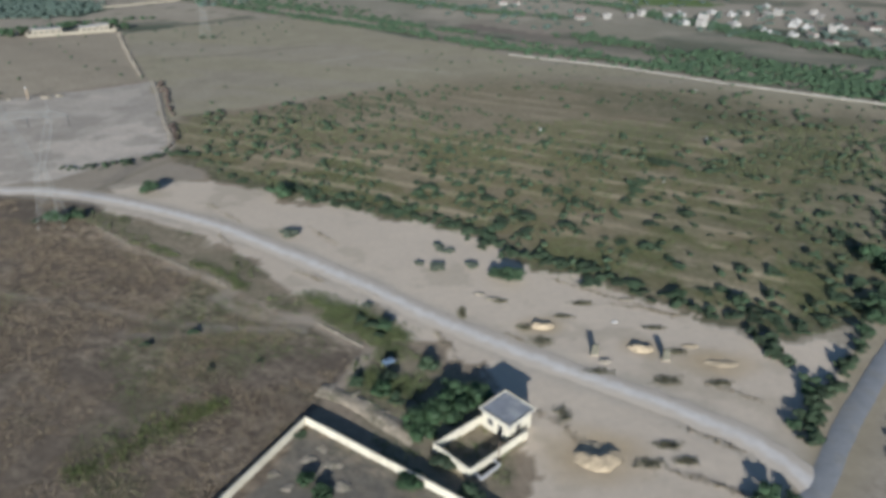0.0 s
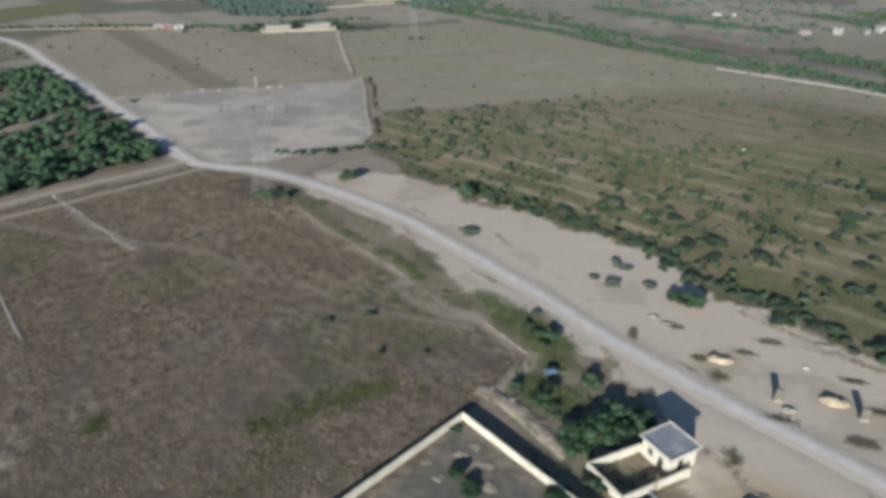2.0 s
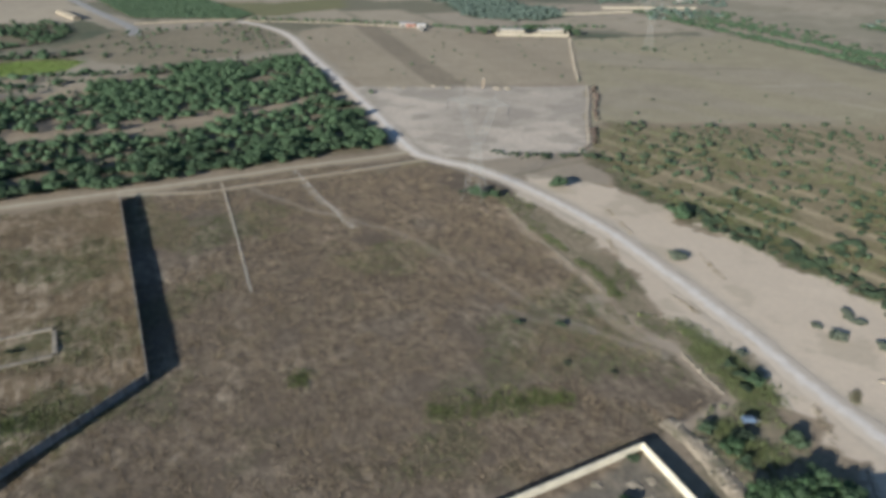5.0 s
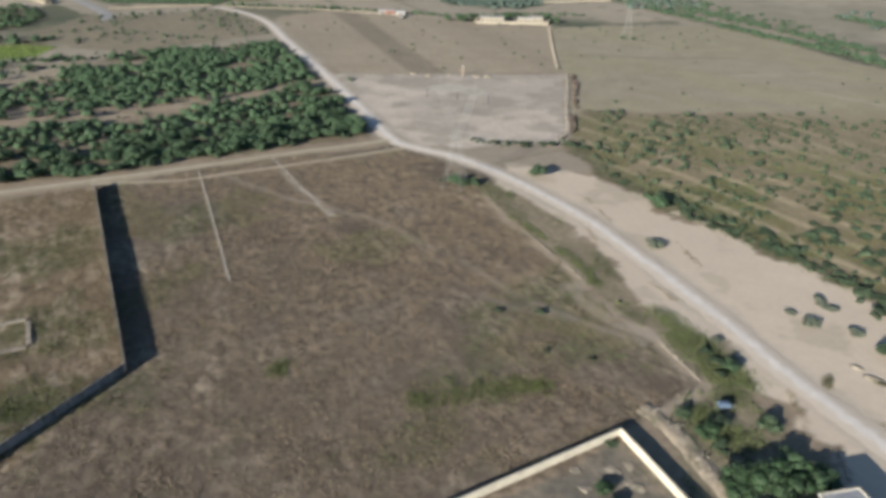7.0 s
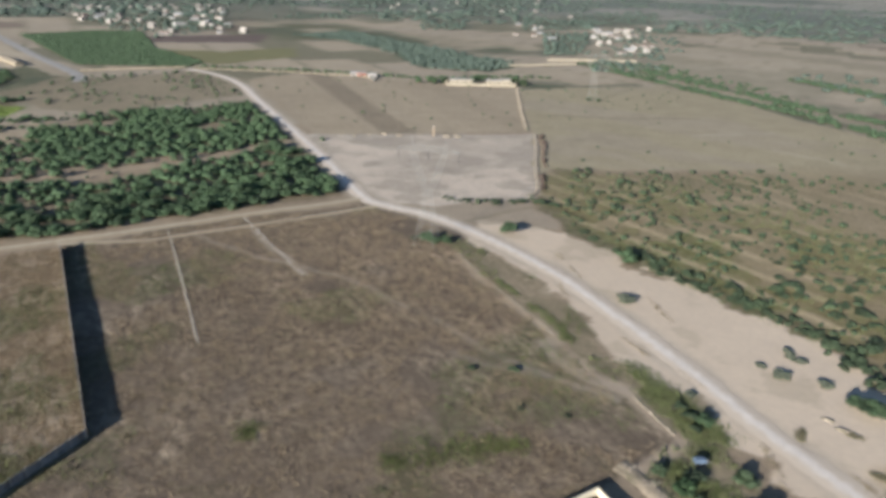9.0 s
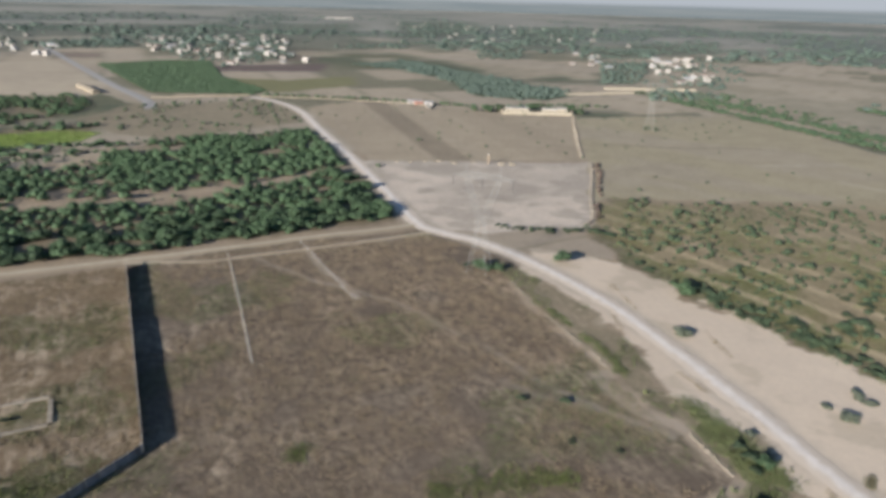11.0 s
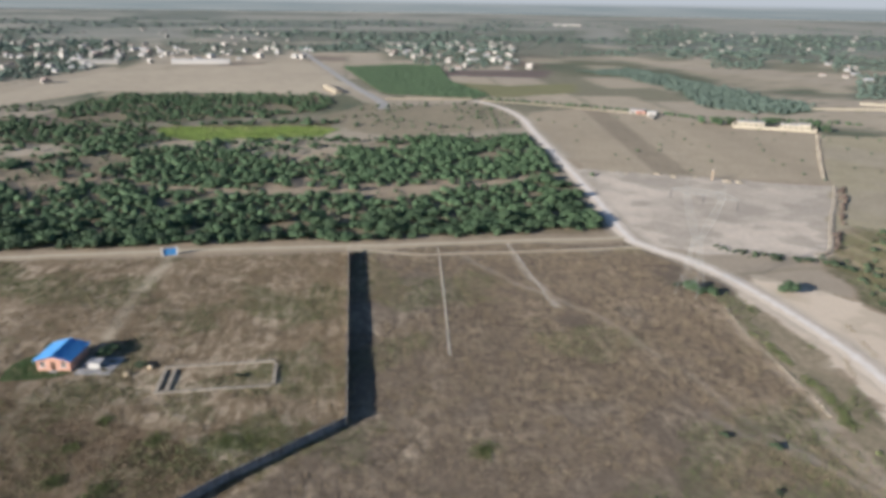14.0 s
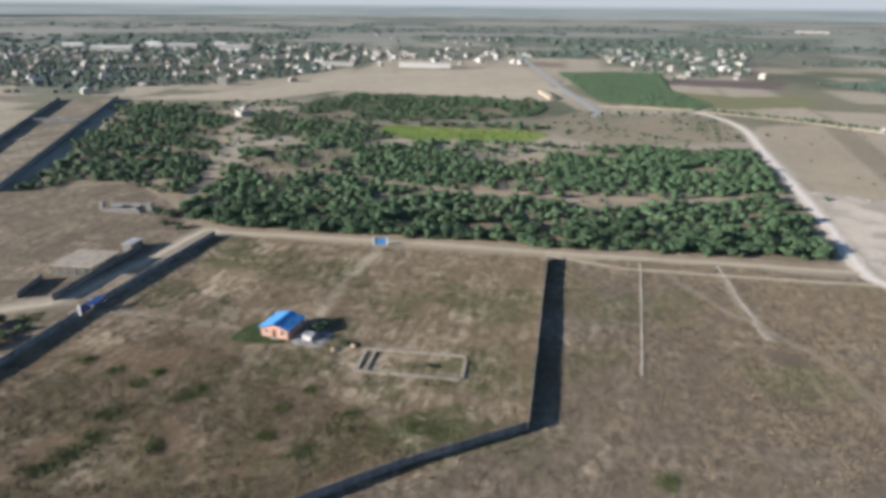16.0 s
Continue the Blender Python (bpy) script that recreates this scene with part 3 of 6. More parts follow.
    straw = np.where(k > 0, 0.4, straw)
    tone = blend(tone, k * np.clip(0.95 - 1.6 * np.clip(n2 - 0.5, 0, 1), 0, 1), (0.225, 0.192, 0.132))
    tone = blend(tone, k * np.clip((fbm(X, Y, 10, 4, 15) - 0.52) * 6, 0, 0.7), (0.145, 0.132, 0.084))
    area(CREAM_YARD, (0.16, 0.145, 0.12), 1, 0.6)
    area(CROP, (0.14, 0.19, 0.055), 1, 0)
    area(PLANTATION, (0.105, 0.122, 0.062), 1, 0)
    area(TAN_FIELD, (0.40, 0.345, 0.265), 1, 0.1)
    area([(-200, 560), (-60, 540), (100, 420), (200, 480), (150, 700), (-100, 900), (-260, 700)], (0.36, 0.315, 0.24), 0.6, 0.1)
    area(BELT, (0.075, 0.10, 0.065), 1, 0)
    area(EAST_BELT, (0.30, 0.26, 0.20), 0.8, 0.1)
    area([(165, 600), (150, 665), (222, 668), (245, 612)], (0.13, 0.18, 0.06), 1, 0)
    for line, half in EAST_LINES:
        tone = blend(tone, np.clip(1.4 - off_line(wx, wy, line) / half, 0, 0.8), (0.11, 0.115, 0.08))
    area([(-528, 384), (-469, 420), (-451, 487), (-401, 440), (-408, 358)], (0.19, 0.185, 0.10), 1, 0)
    area([(-613, 452), (-556, 566), (-498, 497), (-565, 424)], (0.14, 0.11, 0.10), 1, 0)
    area([(-300, -80), (-590, -62), (-590, -104), (-418, -108)], (0.15, 0.128, 0.095), 1, 0.9)
    for line, half in zip(WOOD_GAPS, GAP_WIDTHS):
        tone = blend(tone, np.clip(1.5 - off_line(wx, wy, line) / half, 0, 0.9), (0.33, 0.275, 0.20))
    south = inside(wx, wy, [(-86, 6), (-89, 30), (-108, 24), (-122, 8), (-150, -12), (-146, -44), (-60, -90)])
    tone = blend(tone, south * 0.75, (0.108, 0.075, 0.047))
    straw = np.where(south > 0, 0.55, straw)
    area([(-300, 282), (-345, 327), (-405, 326), (-436, 262), (-400, 200), (-345, 192), (-312, 202)], (0.225, 0.195, 0.138), 0.9, 0.35)
    area([(-122, 171), (-104, 180), (-99, 191), (-86, 204), (-76, 196), (-64, 183), (-92, 171)], (0.34, 0.295, 0.235), 0.7, 0.1)
    # pale dust beside the roads
    for line, half, colour in ((ROAD, 4.2, (0.45, 0.395, 0.325)), (TRACK, 2.5, (0.40, 0.34, 0.25)), (TRACK_LOW, 1.3, (0.40, 0.34, 0.25)), (LANE, 4.0, (0.36, 0.31, 0.245)), (BUND, 1.45, (0.37, 0.305, 0.235)), ([(-42, 117), (-38, 112), (-31, 109.5), (-25, 109.5)], 2.2, (0.37, 0.31, 0.245)), ([(-147, 135), (-127, 124.5), (-106, 114)], 0.9, (0.40, 0.36, 0.30)),
                               ([(-142, 342), (-105, 361), (-69, 390)], 1.4, (0.20, 0.175, 0.125)), ([(-62, 344), (-31, 375)], 1.4, (0.38, 0.335, 0.26)), ([(-25, 335), (3, 327)], 1.4, (0.40, 0.35, 0.27)), ([(-58, 104), (-46, 104), (-36, 106)], 1.4, (0.215, 0.18, 0.145)),
                               (ASPHALT, 4.5, (0.33, 0.28, 0.20)), ([(-195, 48), (-178, 38), (-158, 26), (-150, 22)], 1.9, (0.40, 0.34, 0.255)),
                               ([(-169.7, -29.4), (-163.6, -18.9), (-155.7, -8.7), (-147.8, 2.2)], 1.5, (0.33, 0.272, 0.205)),
                               ([(-150, 120), (-128, 116), (-95, 118), (-68, 113), (-44, 106), (-26, 106)], 1.2, (0.27, 0.235, 0.19)),
                               ([(-92, 172), (-84, 192), (-70, 210)], 1.0, (0.25, 0.215, 0.155)),
                               ([(-400, 330), (-410, 300), (-425, 265)], 9.0, (0.36, 0.315, 0.25))):
        d = off_line(wx * 0.5 + X * 0.5, wy * 0.5 + Y * 0.5, smooth_line(line, 8))
        worn = np.clip((n2 - 0.36) * 9, 0.4, 1) if half < 1.5 else 1.0
        tone = blend(tone, np.clip(1.6 - d / half * 1.3, 0, 0.95) * worn, colour)
        straw = np.where(d < half, straw * 0.2, straw)
    sandy = inside(wx, wy, SAND) * 0.75
    tone *= (1 + (0.28 * n2 - 0.14) * (1 - sandy))[..., None] * (0.9 + 0.2 * n3)[..., None]
    relief = 0.10 * (fbm(X, Y, 5, 4, 91) - 0.5) + 0.06 * (vnoise(X, Y, 93) - 0.5)
    Z = np.where(R < 420, relief, 0.0) - 0.03
    h, w = X.shape
    me = bpy.data.meshes.new("ground")
    me.vertices.add(h * w)
    me.vertices.foreach_set("co", np.stack([X, Y, Z], -1).astype(np.float32).ravel())
    idx = np.arange(h * w).reshape(h, w)
    quads = np.stack([idx[:-1, :-1], idx[:-1, 1:], idx[1:, 1:], idx[1:, :-1]], -1).reshape(-1, 4)
    me.loops.add(quads.size)
    me.loops.foreach_set("vertex_index", quads.ravel().astype(np.int32))
    me.polygons.add(len(quads))
    me.polygons.foreach_set("loop_start", np.arange(0, quads.size, 4, dtype=np.int32))
    me.polygons.foreach_set("loop_total", np.full(len(quads), 4, dtype=np.int32))
    me.update(calc_edges=True)
    me.shade_smooth()
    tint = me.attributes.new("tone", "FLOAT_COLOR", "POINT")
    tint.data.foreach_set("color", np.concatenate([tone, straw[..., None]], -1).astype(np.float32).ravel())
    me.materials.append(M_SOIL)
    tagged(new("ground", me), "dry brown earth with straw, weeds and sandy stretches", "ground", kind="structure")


build_ground()


def strip(name, line, width, material, label, z=0.05, step=2.0, seed=0, uneven=0.18, crown=0.012):
    """A road surface laid on the ground along a line, with uneven edges and a slight crown."""
    pts = smooth_line(line, step)
    rng = random.Random(seed)
    vs, fs = [], []
    across = (-1, -0.5, 0, 0.5, 1)
    for i, (x, y) in enumerate(pts):
        a, b = pts[max(i - 1, 0)], pts[min(i + 1, len(pts) - 1)]
        d = Vector((b[0] - a[0], b[1] - a[1])).normalized()
        for k in across:
            half = width / 2 * (1 + (rng.uniform(-uneven, uneven) if abs(k) == 1 else 0))
            vs.append((x - d.y * k * half, y + d.x * k * half, z * (1 if abs(k) < 1 else 0.1) + crown * (1 - abs(k))))
    for i in range(len(pts) - 1):
        for k in range(4):
            fs.append((i * 5 + k, i * 5 + 5 + k, i * 5 + 6 + k, i * 5 + 1 + k))
    ob = solid(name, Geo().add(vs, fs), material, label, "road", kind="structure", smooth=True)
    rim = ob.data.attributes.new("rim", "FLOAT", "POINT")
    rim.data.foreach_set("value", [abs(k) for _ in pts for k in across])
    return ob


strip("road", ROAD, 5.4, M_ROAD, "pale dusty gravel road with worn edges", z=0.09, seed=1)
strip("road", TRACK, 2.8, M_TRACK, "sandy cart track along the thorn wood", z=0.08, seed=2, uneven=0.3)
strip("road", TRACK_LOW, 1.7, M_TRACK, "second rut of the sandy cart track", z=0.08, seed=3, uneven=0.35)
strip("road", LANE, 3.4, M_TRACK, "sandy lane along the outside of the compound wall", z=0.08, seed=4, uneven=0.3)
strip("road", ASPHALT, 3.4, M_ASPHALT, "grey worn asphalt road with sandy shoulders", z=0.11, seed=5, uneven=0.05)
strip("road", FAR_ASPHALT, 7.5, surface("pale asphalt", (0.31, 0.30, 0.285), vary=0.12, size=6.0), "grey asphalt road leading to the town", z=0.12, step=10, seed=6, uneven=0.03)


# ---- hazy distance behind everything ----
def backdrop():
    m = bpy.data.materials.new("haze")
    m.use_nodes = True
    n, l = m.node_tree.nodes, m.node_tree.links
    n.remove(n["Principled BSDF"])
    pos = n.new("ShaderNodeNewGeometry").outputs["Position"]
    sep = n.new("ShaderNodeSeparateXYZ")
    l.new(pos, sep.inputs[0])
    sq = n.new("ShaderNodeVectorMath")
    sq.operation = "MULTIPLY"
    sq.inputs[1].default_value = (0.0016, 0.0016, 0.10)
    l.new(pos, sq.inputs[0])
    t = n.new("ShaderNodeTexNoise")
    t.inputs["Scale"].default_value, t.inputs["Detail"].default_value = 1.0, 4
    l.new(sq.outputs[0], t.inputs["Vector"])
    # far land, its haze and the low sky are all put into the ring's glow
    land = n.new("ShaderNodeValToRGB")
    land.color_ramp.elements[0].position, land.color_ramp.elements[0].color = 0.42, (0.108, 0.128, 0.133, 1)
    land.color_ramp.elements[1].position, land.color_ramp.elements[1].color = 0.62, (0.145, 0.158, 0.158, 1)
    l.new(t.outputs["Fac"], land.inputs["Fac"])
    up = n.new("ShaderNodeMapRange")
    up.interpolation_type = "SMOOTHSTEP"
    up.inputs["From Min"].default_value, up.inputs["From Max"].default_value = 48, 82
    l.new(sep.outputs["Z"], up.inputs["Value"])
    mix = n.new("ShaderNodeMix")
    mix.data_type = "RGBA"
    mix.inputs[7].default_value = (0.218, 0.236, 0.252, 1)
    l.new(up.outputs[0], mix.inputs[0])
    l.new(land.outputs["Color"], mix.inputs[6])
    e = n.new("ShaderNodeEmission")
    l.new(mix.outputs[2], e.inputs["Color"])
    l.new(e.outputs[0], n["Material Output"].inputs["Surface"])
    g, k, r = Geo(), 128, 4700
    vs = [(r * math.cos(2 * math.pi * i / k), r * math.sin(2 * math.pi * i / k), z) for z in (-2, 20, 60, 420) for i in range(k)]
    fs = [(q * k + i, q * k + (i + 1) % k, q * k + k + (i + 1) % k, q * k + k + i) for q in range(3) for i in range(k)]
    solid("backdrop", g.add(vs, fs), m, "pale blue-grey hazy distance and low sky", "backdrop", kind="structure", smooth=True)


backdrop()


# ---- trees and bushes ----
def crown_geo(rng, height, width, lobes, leaves, leaf_size, base=0.25, core=0.78):
    """Uneven lobes packed with small leaf clusters, with gaps between the lobes."""
    g = Geo()
    spots = []
    for i in range(lobes):
        a = 2 * math.pi * i / lobes + rng.uniform(-0.5, 0.5)
        d = width * (0.32 if i else 0.0) * rng.uniform(0.5, 1.15)
        r = width * rng.uniform(0.17, 0.27)
        z = height * rng.uniform(base + 0.16, 0.86) if i else height * 0.78
        spots.append((d * math.cos(a), d * math.sin(a), z, r, r * rng.uniform(0.6, 0.85)))
    for x, y, z, r, rz in spots:
        g.lump(x, y, z, r * core, r * core, rz * core, rng, 5, 9, 0.22)
    for k in range(leaves):
        x, y, z, r, rz = spots[k % lobes]
        n = Vector((rng.gauss(0, 1), rng.gauss(0, 1), rng.gauss(0.25, 1))).normalized()
        s = rng.uniform(0.72, 1.18)
        g.leaf((x + n.x * r * s, y + n.y * r * s, max(0.12, z + n.z * rz * s)), leaf_size * rng.uniform(0.6, 1.3), rng, 0.5)
    return g, spots


def tree(name, seed, height, width, lobes, leaves, leaf_size, label, category, leaf_material=None, base=0.25):
    rng = random.Random(seed)
    ob = thing(name, 0, 0, 0, label, category)
    g, spots = crown_geo(rng, height, width, lobes, leaves, leaf_size, base)
    part("crown", g, leaf_material or M_LEAF, ob, smooth=True)
    t = Geo()
    lean = (rng.uniform(-0.3, 0.3), rng.uniform(-0.3, 0.3))
    top = (lean[0], lean[1], height * 0.5)
    r0 = 0.035 * height
    t.limb([(0, 0, -0.15), (lean[0] * 0.3, lean[1] * 0.3, height * 0.2), top], [r0 * 1.3, r0, r0 * 0.7])
    for x, y, z, r, rz in spots[:5]:
        t.limb([(lean[0] * 0.4, lean[1] * 0.4, height * 0.25), (x * 0.5, y * 0.5, (z + height * 0.25) * 0.5 + 0.1), (x * 0.9, y * 0.9, z)],
               [r0 * 0.6, r0 * 0.4, r0 * 0.2], 5)
    part("trunk", t, M_BARK, ob)
    return ob


def place(protos, x, y, scale, rng, label="", group="", z=-0.03, tall=1.0):
    src = protos[rng.randrange(len(protos))]
    ob = copy_thing(src, Matrix.Translation((x, y, z)) @ Matrix.Rotation(rng.uniform(0, 6.28), 4, "Z") @ Matrix.Diagonal((scale, scale, scale * tall, 1)))
    if group == "hedge bushes":
        ob.name = "hedge_shrub"
    return tagged(ob, label, "", group)


THORN = [tree("thorn_tree", 100 + i, 3.3, 6.4, 9 + i % 3, 900, 0.36, "dense dark green thorn tree in the wood beside the track", "tree", base=0.1) for i in range(5)]
SHRUB = [tree("bush", 200 + i, 1.9, 3.2, 6, 330, 0.3, "dark green thorny bush among dry grass", "bush", M_SCRUB, base=0.0) for i in range(4)]
PALE = [tree("shrub", 230 + i, 1.05, 2.6, 6, 320, 0.27, "pale grey-green bush on the sandy ground", "bush", M_LEAFPALE, base=0.0) for i in range(2)]
BIG = [tree("tree", 250 + i, 3.3, 5.2, 9, 900, 0.34, "broad dark green tree beside the gravel road", "tree", M_LEAF, base=0.05) for i in range(3)]
LUSH = [tree("tree", 270 + i, 2.7, 5.6, 9, 950, 0.34, "bushy bright green tree beside the wall", "tree",
             surface("lush leaves", (0.03, 0.062, 0.024), rough=0.75, vary=0.3, size=1.5, fine=0.3, island=True), base=0.0) for i in range(2)]
for src in THORN + SHRUB + PALE + BIG + LUSH:                # the first of each kind takes a place of its own below
    src.matrix_basis = pose(0, 0, -0.03)


def array_mesh(name, verts, groups, material, label, category, kind="stuff"):
    """One mesh from arrays; groups are (faces, smooth) with faces of one width each."""
    me = bpy.data.meshes.new(name)
    me.vertices.add(len(verts))
    me.vertices.foreach_set("co", np.asarray(verts, np.float32).ravel())
    loops = np.concatenate([f.ravel() for f, _ in groups]).astype(np.int32)
    widths = np.concatenate([np.full(len(f), f.shape[1]) for f, _ in groups])
    me.loops.add(len(loops))
    me.loops.foreach_set("vertex_index", loops)
    me.polygons.add(len(widths))
    me.polygons.foreach_set("loop_start", (np.cumsum(widths) - widths).astype(np.int32))
    me.polygons.foreach_set("loop_total", widths.astype(np.int32))
    me.polygons.foreach_set("use_smooth", np.concatenate([np.full(len(f), k, bool) for f, k in groups]))
    me.update(calc_edges=True)
    me.materials.append(material)
    return tagged(new(name, me), label, category, kind=kind)


def lump_faces(rings, sides):
    caps, walls = [], []
    last = 1 + (rings - 1) * sides
    for j in range(sides):
        k = (j + 1) % sides
        caps += [(0, 1 + k, 1 + j), (1 + (rings - 2) * sides + j, 1 + (rings - 2) * sides + k, last)]
        for i in range(rings - 2):
            a, c = 1 + i * sides, 1 + (i + 1) * sides
            walls.append((a + j, a + k, c + k, c + j))
    return np.array(caps), np.array(walls), last + 1


def far_tree_stuff(name, spots, material, label, sizes=(2.2, 3.6), leaves=26, leaf=1.1, seed=1, flat=1.0, lobes=3, rings=4, sides=7, core=1.0):
    """Trees too many to count: each a few uneven lobes with leaf clusters, all in one mesh."""
    draw = np.random.RandomState(seed)
    p = np.repeat(np.array(spots, float), lobes, 0)
    m = len(p)
    w = np.repeat(draw.uniform(*sizes, len(spots)), lobes)
    h = w * np.repeat(draw.uniform(0.45, 0.75, len(spots)), lobes) * flat
    a, d = draw.uniform(0, 6.28, m), w * draw.uniform(0.0, 0.5, m)
    r = w * draw.uniform(0.45, 0.75, m)
    c = np.stack([p[:, 0] + d * np.cos(a), p[:, 1] + d * np.sin(a), h * draw.uniform(0.42, 0.8, m)], 1)
    rz = np.minimum(c[:, 2] + 0.1, r * 0.62)
    caps, walls, count = lump_faces(rings, sides)
    unit = [(0, 0, -1)]
    for i in range(1, rings):
        t = math.pi * i / rings
        unit += [(math.sin(t) * math.cos(2 * math.pi * (j + 0.5 * (i % 2)) / sides), math.sin(t) * math.sin(2 * math.pi * (j + 0.5 * (i % 2)) / sides), -math.cos(t)) for j in range(sides)]
    unit = np.array(unit + [(0, 0, 1)])
    body = unit[None] * (1 + draw.uniform(-0.2, 0.2, (m, count, 1))) * core * np.stack([r, r, rz], 1)[:, None] + c[:, None]
    off = (np.arange(m) * count)[:, None, None]
    groups = [((caps[None] + off).reshape(-1, 3), True), ((walls[None] + off).reshape(-1, 4), True)]
    verts = body.reshape(-1, 3)
    each = leaves // lobes
    if each:
        n = draw.normal(0, 1, (m, each, 3)) + (0, 0, 0.35)
        n /= np.linalg.norm(n, axis=2, keepdims=True)
        q = c[:, None] + n * np.stack([r, r, rz], 1)[:, None] * draw.uniform(0.72, 1.12, (m, each, 1))
        q[..., 2] = np.maximum(q[..., 2], 0.15)
        t = np.cross(n + draw.normal(0, 0.7, n.shape), draw.normal(0, 1, n.shape))
        t /= np.linalg.norm(t, axis=2, keepdims=True) + 1e-9
        b = np.cross(n, t)
        s = leaf * draw.uniform(0.5, 1.2, (m, each, 1))
        quad = np.stack([q - t * s * 0.5, q + b * s * 0.4 + n * s * 0.12, q + t * s * 0.6, q - b * s * 0.4 + n * s * 0.1], 2).reshape(-1, 3)
        groups.append((np.arange(len(quad)).reshape(-1, 4) + len(verts), False))
        verts = np.concatenate([verts, quad])
    return array_mesh(name, verts, groups, material, label, "trees")


# thorn wood: the trees nearest the track one by one, the rest together
rng = random.Random(5)
front_edge = smooth_line([(-243, -8), (-227, 8), (-208, 43), (-193, 72), (-178, 98), (-159, 132), (-143, 165), (-137, 178), (-160, 197), (-192, 218)], 4)
def off_gaps(x, y):
    u, v = x + 9 * (fbm(x, y, 14, 4, 153) - 0.5), y + 9 * (fbm(x, y, 14, 4, 154) - 0.5)
    ok = (off_line(x, y, ROAD) > 7.0) & (off_line(x, y, TRACK) > 5.5) & (off_line(x, y, LANE) > 5.0) & (x < -120)
    for line, half in zip(WOOD_GAPS, GAP_WIDTHS):
        ok &= off_line(u, v, line) > half + 1.2
    thin = inside(u, v, WOOD_SPARSE)
    return ok & (~thin | (fbm(x, y, 11, 3, 155) > 0.55)) & (off_line(u, v, CROP + CROP[:1]) > 4) & ~inside(x, y, CROP)


wood = sample(WOOD_FRONT, 1000, rng, 2.9, lambda x, y: off_gaps(x, y) & (fbm(x, y, 13, 3, 125) > 0.36), 4)
edge_off = off_line(np.array([p[0] for p in wood]), np.array([p[1] for p in wood]), front_edge)
order = [wood[i] for i in np.argsort(edge_off)]
near_wood, deep_wood = order[:290], order[290:]
for i, (x, y) in enumerate(near_wood):
    place(THORN, x, y, rng.choice((0.5, 0.7, 0.85, 1.05)) * rng.uniform(0.85, 1.15), rng, group="thorn trees of the wood", tall=rng.uniform(0.65, 0.95))


def thicket(seed, level, size=18):
    return lambda x, y: off_gaps(x, y) & (0.6 * fbm(x, y, size, 3, seed) + 0.4 * fbm(x, y, 6, 2, seed + 1) > level)


rest = deep_wood + sample(WOOD_B, 560, rng, 2.9, thicket(126, 0.44), 8) + sample(WOOD_C, 330, rng, 3.0, thicket(123, 0.42), 14)
rest += sample([(-250, 100), (-212, 150), (-195, 222), (-276, 270), (-312, 195), (-400, 60), (-380, -20), (-270, -10)], 620, rng, 3.0, thicket(131, 0.50), 10)
far_tree_stuff("thorn_wood", rest, M_LEAF, "dense dark green thorn wood with sandy gaps", (1.7, 3.4), 150, 0.46, 3, 1.0, 3, core=0.76)
low = sample([(-245, 0), (-210, 60), (-150, 165), (-195, 218), (-285, 262), (-330, 190), (-400, 60), (-380, -20)], 420, rng, 2.4, thicket(133, 0.47), 10) + sample(WOOD_SPARSE, 120, rng, 3.0)
far_tree_stuff("wood_scrub", low, M_SCRUB, "low olive scrub in the gaps of the thorn wood", (0.6, 1.5), 24, 0.4, 34)

rest = sample(WOOD_D, 330, rng, 3.2, thicket(123, 0.43, 24), 12) + sample(WOOD_D2, 640, rng, 3.2, thicket(123, 0.42, 24), 14) + sample(WOOD_E, 700, rng, 3.0, thicket(139, 0.54, 22), 12)
rest += sample([(-270, -10), (-302, 13), (-319, -5), (-470, 10), (-560, -40), (-310, -40)], 200, rng, 3.6, thicket(127, 0.48))
rest += sample([(-300, -70), (-560, -55), (-540, 60), (-480, 100), (-390, 30), (-300, 0)], 260, rng, 3.6, thicket(127, 0.51))
far_tree_stuff("thorn_wood", rest, M_LEAF, "open dark green thorn wood beyond the sandy gaps", (1.6, 3.4), 90, 0.6, 4, 1.0, core=0.78)

# far belts of trees
rest = sample(BELT, 1500, rng, 3.2, None, 14)
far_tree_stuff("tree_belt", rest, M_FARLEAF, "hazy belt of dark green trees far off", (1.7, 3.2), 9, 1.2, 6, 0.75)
rest = []
for line, half in EAST_LINES:
    for x, y in smooth_line(line, 2.2):
        if fbm(np.array([x]), np.array([y]), 22, 3, 9)[0] > 0.37:
            for _ in range(3 + half // 4):
                rest.append((x + rng.gauss(0, half * 0.5), y + rng.gauss(0, half * 0.5)))
rest += sample(EAST_BELT, 420, rng, 3.5, lambda x, y: fbm(x, y, 50, 3, 9) > 0.46)
rest += sample([(60, 396), (190, 300), (300, 238), (380, 330), (300, 380), (210, 352), (130, 388)], 700, rng, 2.6, lambda x, y: fbm(x, y, 34, 3, 12) > 0.44, 10)
far_tree_stuff("tree_belt", rest, M_YOUNG, "dark green tree belts beyond the dry field", (1.4, 3.2), 36, 0.8, 7, 0.8, core=0.8)
town_area = [(-1290, -330), (-1330, 260), (-990, 275), (-757, 119), (-671, 12), (-678, -105), (-717, -190)]
mid_area = [(-982, 600), (-1020, 890), (-640, 590), (-590, 450), (-700, 480)]
east_area = [(-300, 800), (-270, 1090), (-150, 760), (-215, 665)]
south_east = [(155, 520), (306, 650), (390, 620), (270, 405), (200, 425), (165, 470)]
rest = []
